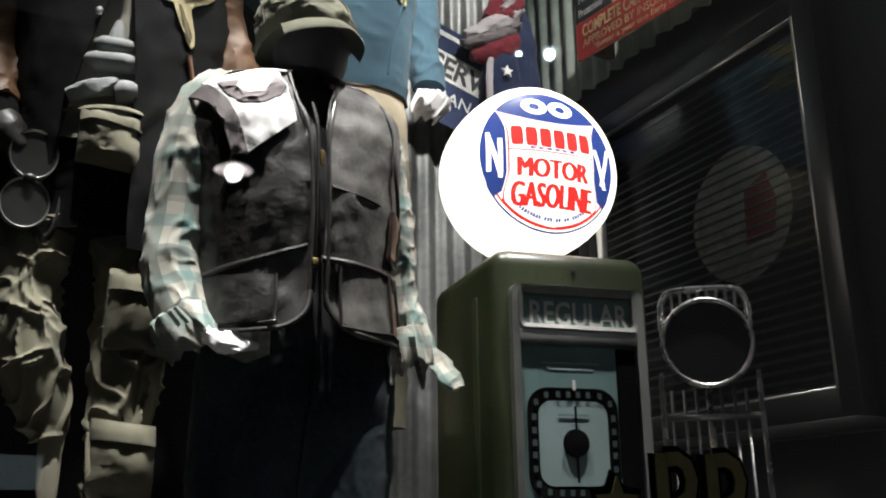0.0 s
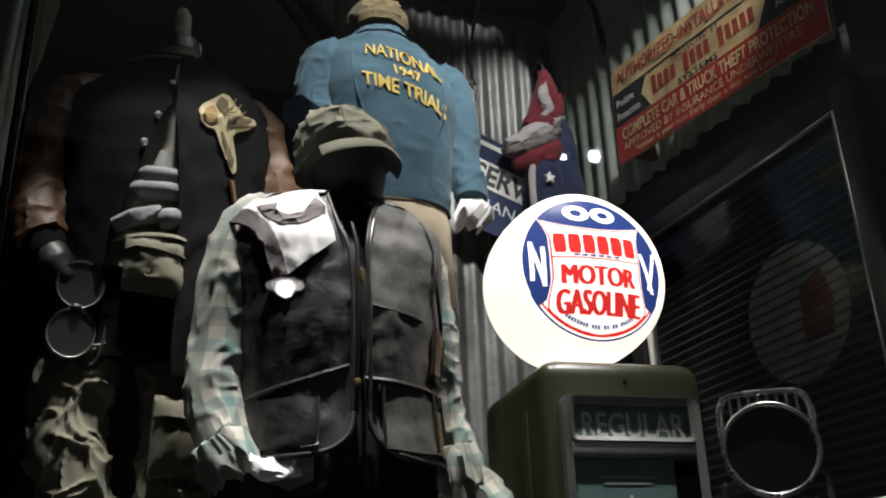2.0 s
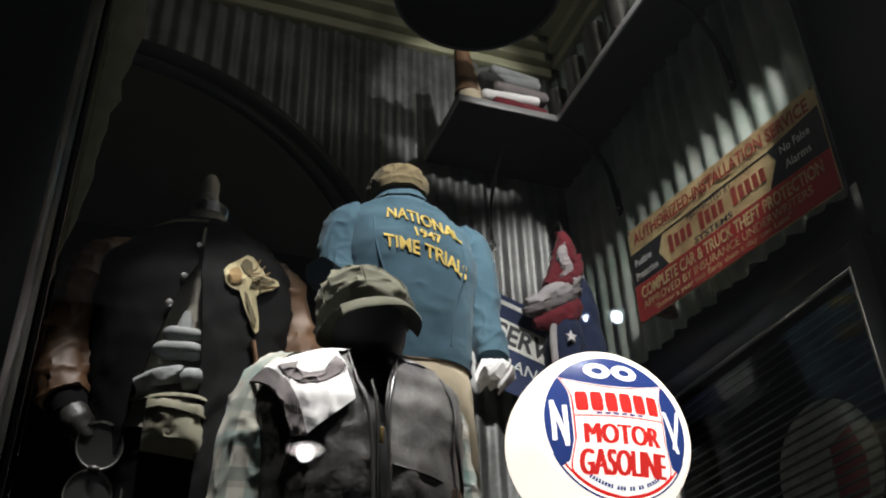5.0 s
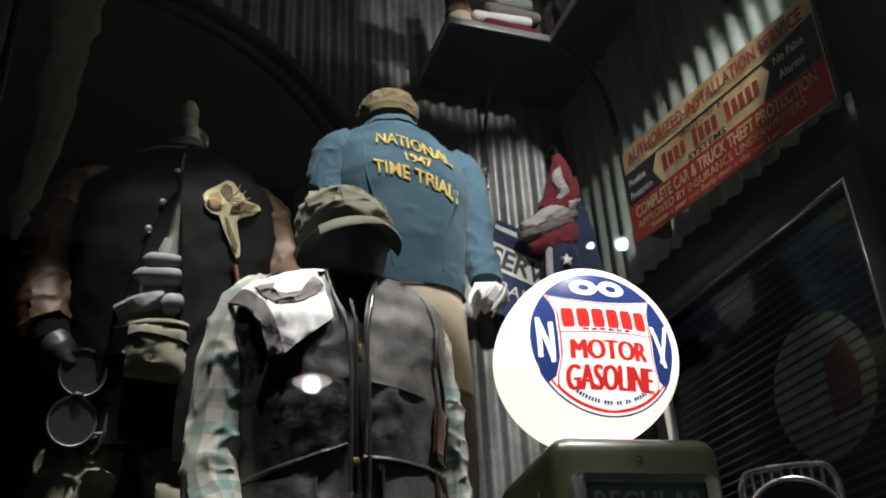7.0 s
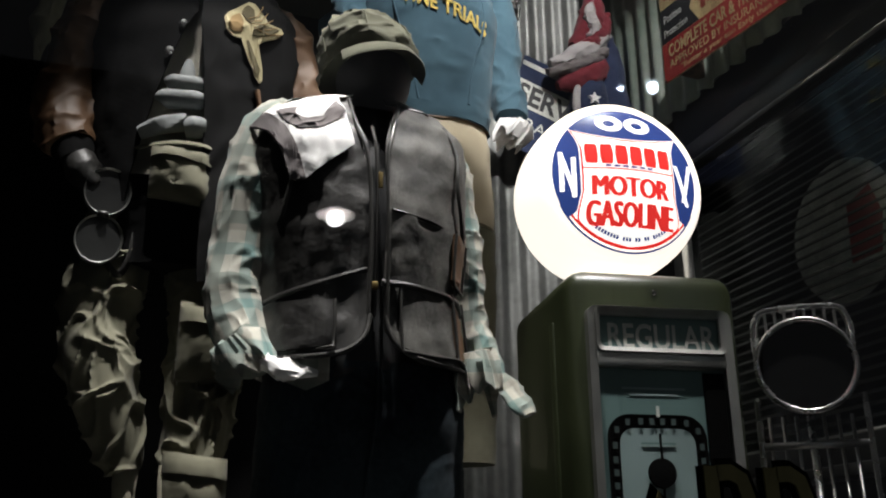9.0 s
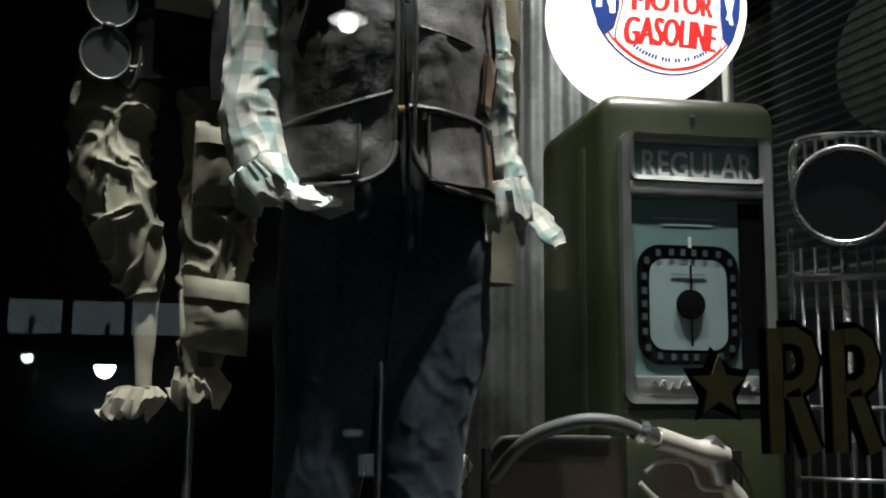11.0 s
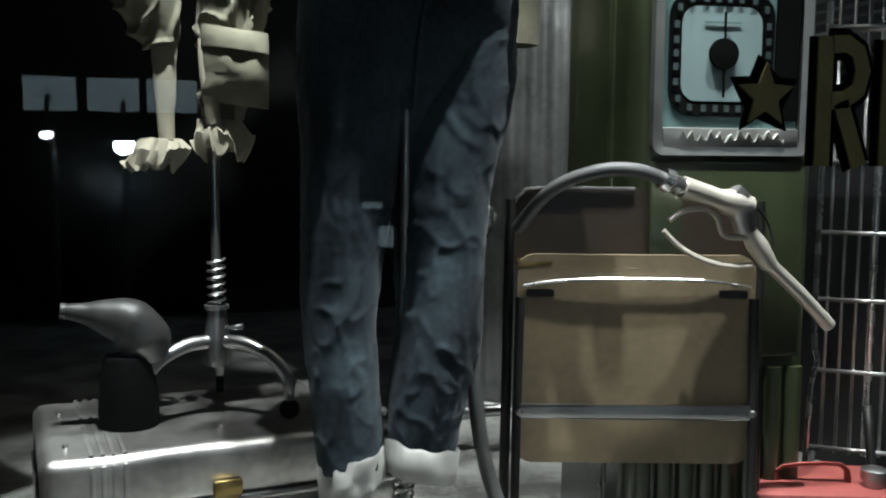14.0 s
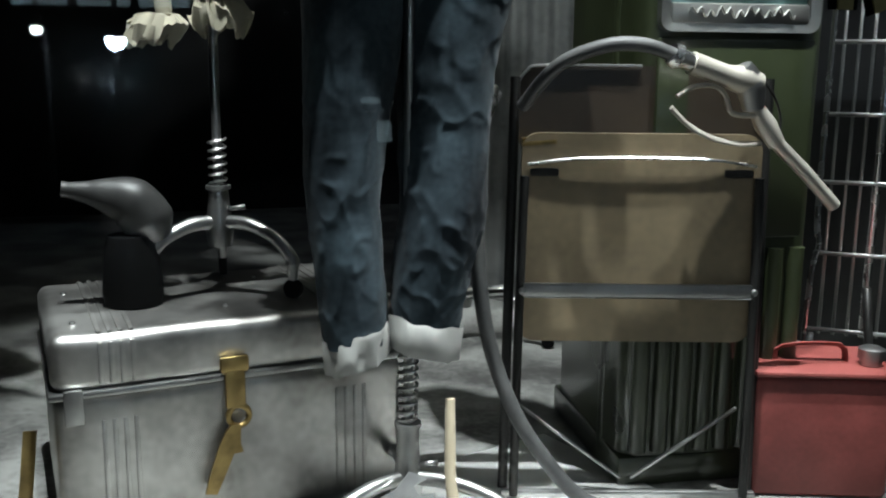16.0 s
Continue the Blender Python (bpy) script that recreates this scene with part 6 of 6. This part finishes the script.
part("sleeve", sleeve([(1.04, 2.66, 2.78), (1.09, 2.655, 2.72), (1.112, 2.64, 2.6), (1.115, 2.61, 2.45), (1.115, 2.57, 2.31), (1.11, 2.54, 2.24)], [0.06, 0.078, 0.074, 0.064, 0.055, 0.048], 25, 0.018, 56, 14, 7, True, 0, 1, 0.9, None, (1.1, 1.1, 0.7)), M_BLUE, blue)
for s in (-1, 1):
    part("pleat", body_line(BB, [(270 + s * 42, 2.77), (270 + s * 38, 2.58), (270 + s * 30, 2.38), (270 + s * 25, 2.24)], 0.004, 0.006), M_BLUE, blue)


def on_back(zmid, arch=0.0, shift=0.0):
    def f(p):
        q = BB.at(270 + shift + p.x * 215, zmid + p.z - arch * p.x * p.x - 0.22 * p.x, 0.009 - p.y)
        return q
    return f


for t, z, h, w, ar in (("NATIONAL", 2.715, 0.05, 0.3, 0.5), ("1947", 2.645, 0.042, 0.1, 0.3), ("TIME TRIALS", 2.57, 0.052, 0.34, 0.3)):
    words(t, h, Matrix(), M_YELLOW, blue, depth=0.003, width=w, bend=on_back(z, ar, 5), bold=0.02)
tagged(crumpled_end("glove", pose(1.095, 2.5, 2.13, 0, 25, 0), 0.052, 0.04, 0.085, -0.02, 21, M_WHITECLOTH, None, ""), "pale grey crumpled work glove below the sleeve", "glove")
cap("cap", "tan waxed cotton cap on the back mannequin", M_CAPTAN, (0.825, 2.65, 2.88), 0.1, 185, 8)
cr = thing("cream_trousers", "cream cotton trousers below the blue jacket", "trousers")
CB = Body([(1.5, 0.87, 2.6, 0.17, 0.12), (1.9, 0.87, 2.6, 0.185, 0.13), (2.1, 0.87, 2.61, 0.18, 0.125), (2.24, 0.865, 2.615, 0.165, 0.115)], 9, 0.008, 8, 2.3)
part("hip", CB.shell(1.85, 2.225, 48, 20), M_CREAM, cr)
for x in (0.78, 0.965):
    part("leg", sleeve([(x, 2.6, 1.98), (x, 2.59, 1.7), (x, 2.58, 1.4), (x, 2.58, 1.15)], [0.095, 0.09, 0.08, 0.075], 28 + x, 0.01, 32, 10, 9, True, 0.004), M_KHAKI, cr, "olive lower leg")
part("belt", CB.shell(2.185, 2.215, 44, 3, 0.006), M_BROWNLEATHER, cr, "dark brown leather belt")
tagged(part("steel_pipe", tube([(1.285, 2.9, 2.58), (1.285, 2.89, 2.75), (1.31, 2.9, 2.95), (1.3, 2.98, 2.99), (1.28, 3.06, 2.99)], 0.006, 8, True, None, 5), M_CHROME), "thin bent chrome pipe on the back wall", "pipe")

# ---- things on the floor ----
tagged(part("wrench", prism([(0, 0), (0.16, 0.06), (0.2, 0.05), (0.215, 0.075), (0.185, 0.075), (0.18, 0.09), (0.205, 0.1), (0.175, 0.115), (0.15, 0.09), (-0.01, 0.025)], 0.014, pose(0.22, 1.47, 0.03, -35, 0, 0)), M_STEEL), "long steel wrench on the floor by the stand", "wrench")
tagged(part("wooden_handle", tube([(0.47, 1.5, 0.0), (0.465, 1.53, 0.12), (0.47, 1.55, 0.24)], [0.011, 0.01, 0.008], 12), M_CREAM), "pale wooden tool handle standing by the jeans", "handle")
tagged(part("paper_sheet", quad_box((0.5, 0.42, 0.002), (0.62, 1.62, 0.004), 0, pose(0, 0, 0, 0, 0, 18)), M_PAPER), "white paper sheet on the display floor", "paper")
# white chip set behind the jeans to stand for a reflection in the glass
tagged(part("reflection_chip", quad_box((0.03, 0.002, 0.06), (0.4, 1.74, 0.7), 0, pose(0, 0, 0, 10, 8, 20)), M_PAPER), "white chip behind the jeans in place of a reflection", "tag")
tagged(part("axle_bar", tube([(0.3, 1.78, 0.36), (0.65, 1.78, 0.36)], 0.012, 10), M_STEEL), "horizontal steel bar behind the jeans", "bar")

# ---- across the street, behind the viewer ----


def street_lamp(x, y, z, r, mt, shade, group="street lamps"):
    sl = thing("street_lamp", "lit street lamp across the road at night", "street lamp", group, (x, y, 0))
    part("bulb", lathe([(0, z - r), (r * 0.7, z - r * 0.7), (r, z), (r * 0.75, z + r * 0.7), (0, z + r * 0.9)], 20), mt, sl, "glowing bulb")
    part("hood", lathe([(0, z + r * 1.05), (r * 1.2, z + r * 0.75), (r * 2.1, z + r * 0.35), (r * 2.15, z + r * 0.45), (r * 1.0, z + r * 1.1), (0, z + r * 1.3)], 24), shade, sl)
    part("arm", tube([(0, 0, z + r), (0, -0.15, z + r + 0.25), (0, -0.45, z + r + 0.2)], 0.02, 8, True, None, 4), M_IRON, sl)
    part("pole", tube([(0, -0.45, -0.55), (0, -0.45, z + r + 0.25)], 0.04, 10), M_IRON, sl)


street_lamp(1.24, -4.5, 3.18, 0.062, M_LAMP, M_SHADELIT)
street_lamp(5.08, -6.5, 5.86, 0.07, M_LAMP2, M_SLAT)
street_lamp(4.7, -6.52, 5.8, 0.035, M_LAMP2, M_SLAT)
street_lamp(-0.22, -6.5, 0.92, 0.085, M_LAMP2, M_SLAT)
street_lamp(-0.78, -6.5, 1.0, 0.05, M_LAMP, M_SLAT)
shop = tagged(new("shopfront"), "unlit shopfront across the street with three dim panes", "shopfront")
part("wall", quad_box((16, 0.3, 7), (0, -9.2, 3)), M_BLACKWALL, shop)
for x in (-0.78, -0.3, 0.16):
    w = part("window", quad_box((0.46, 0.06, 0.34), (x, -6.9, 1.33), 0.02), M_FRAME, shop)
    part("pane", quad_box((0.4, 0.02, 0.27), (x, -6.86, 1.33), 0.008), M_SHOPLIT, w, "dimly lit pane", False)
part("awning_post", quad_box((1.7, 0.1, 1.7), (-0.3, -7.0, 0.3)), M_FRAME, shop)

# post added outdoors; its glowing cap and plate mirror a glint in the glass
glint_post = thing("bollard", "added street post whose glow makes a reflected glint", "bollard", "", (1.11, -3.5, -0.55))
part("post", lathe([(0, 0), (0.07, 0), (0.06, 0.04), (0.05, 0.06), (0.045, 1.08), (0, 1.09)], 20), M_IRON, glint_post)
part("glint_cap", lathe([(0, 1.12), (0.05, 1.125), (0.055, 1.14), (0.05, 1.155), (0, 1.16)], 20), M_SHOPLIT, glint_post, "glowing cap for the reflected glint")
part("plate", quad_box((0.08, 0.01, 0.11), (0.06, 0.06, 0.98), 0.004), M_SHOPLIT, glint_post, "glowing plate for the reflected white chip")
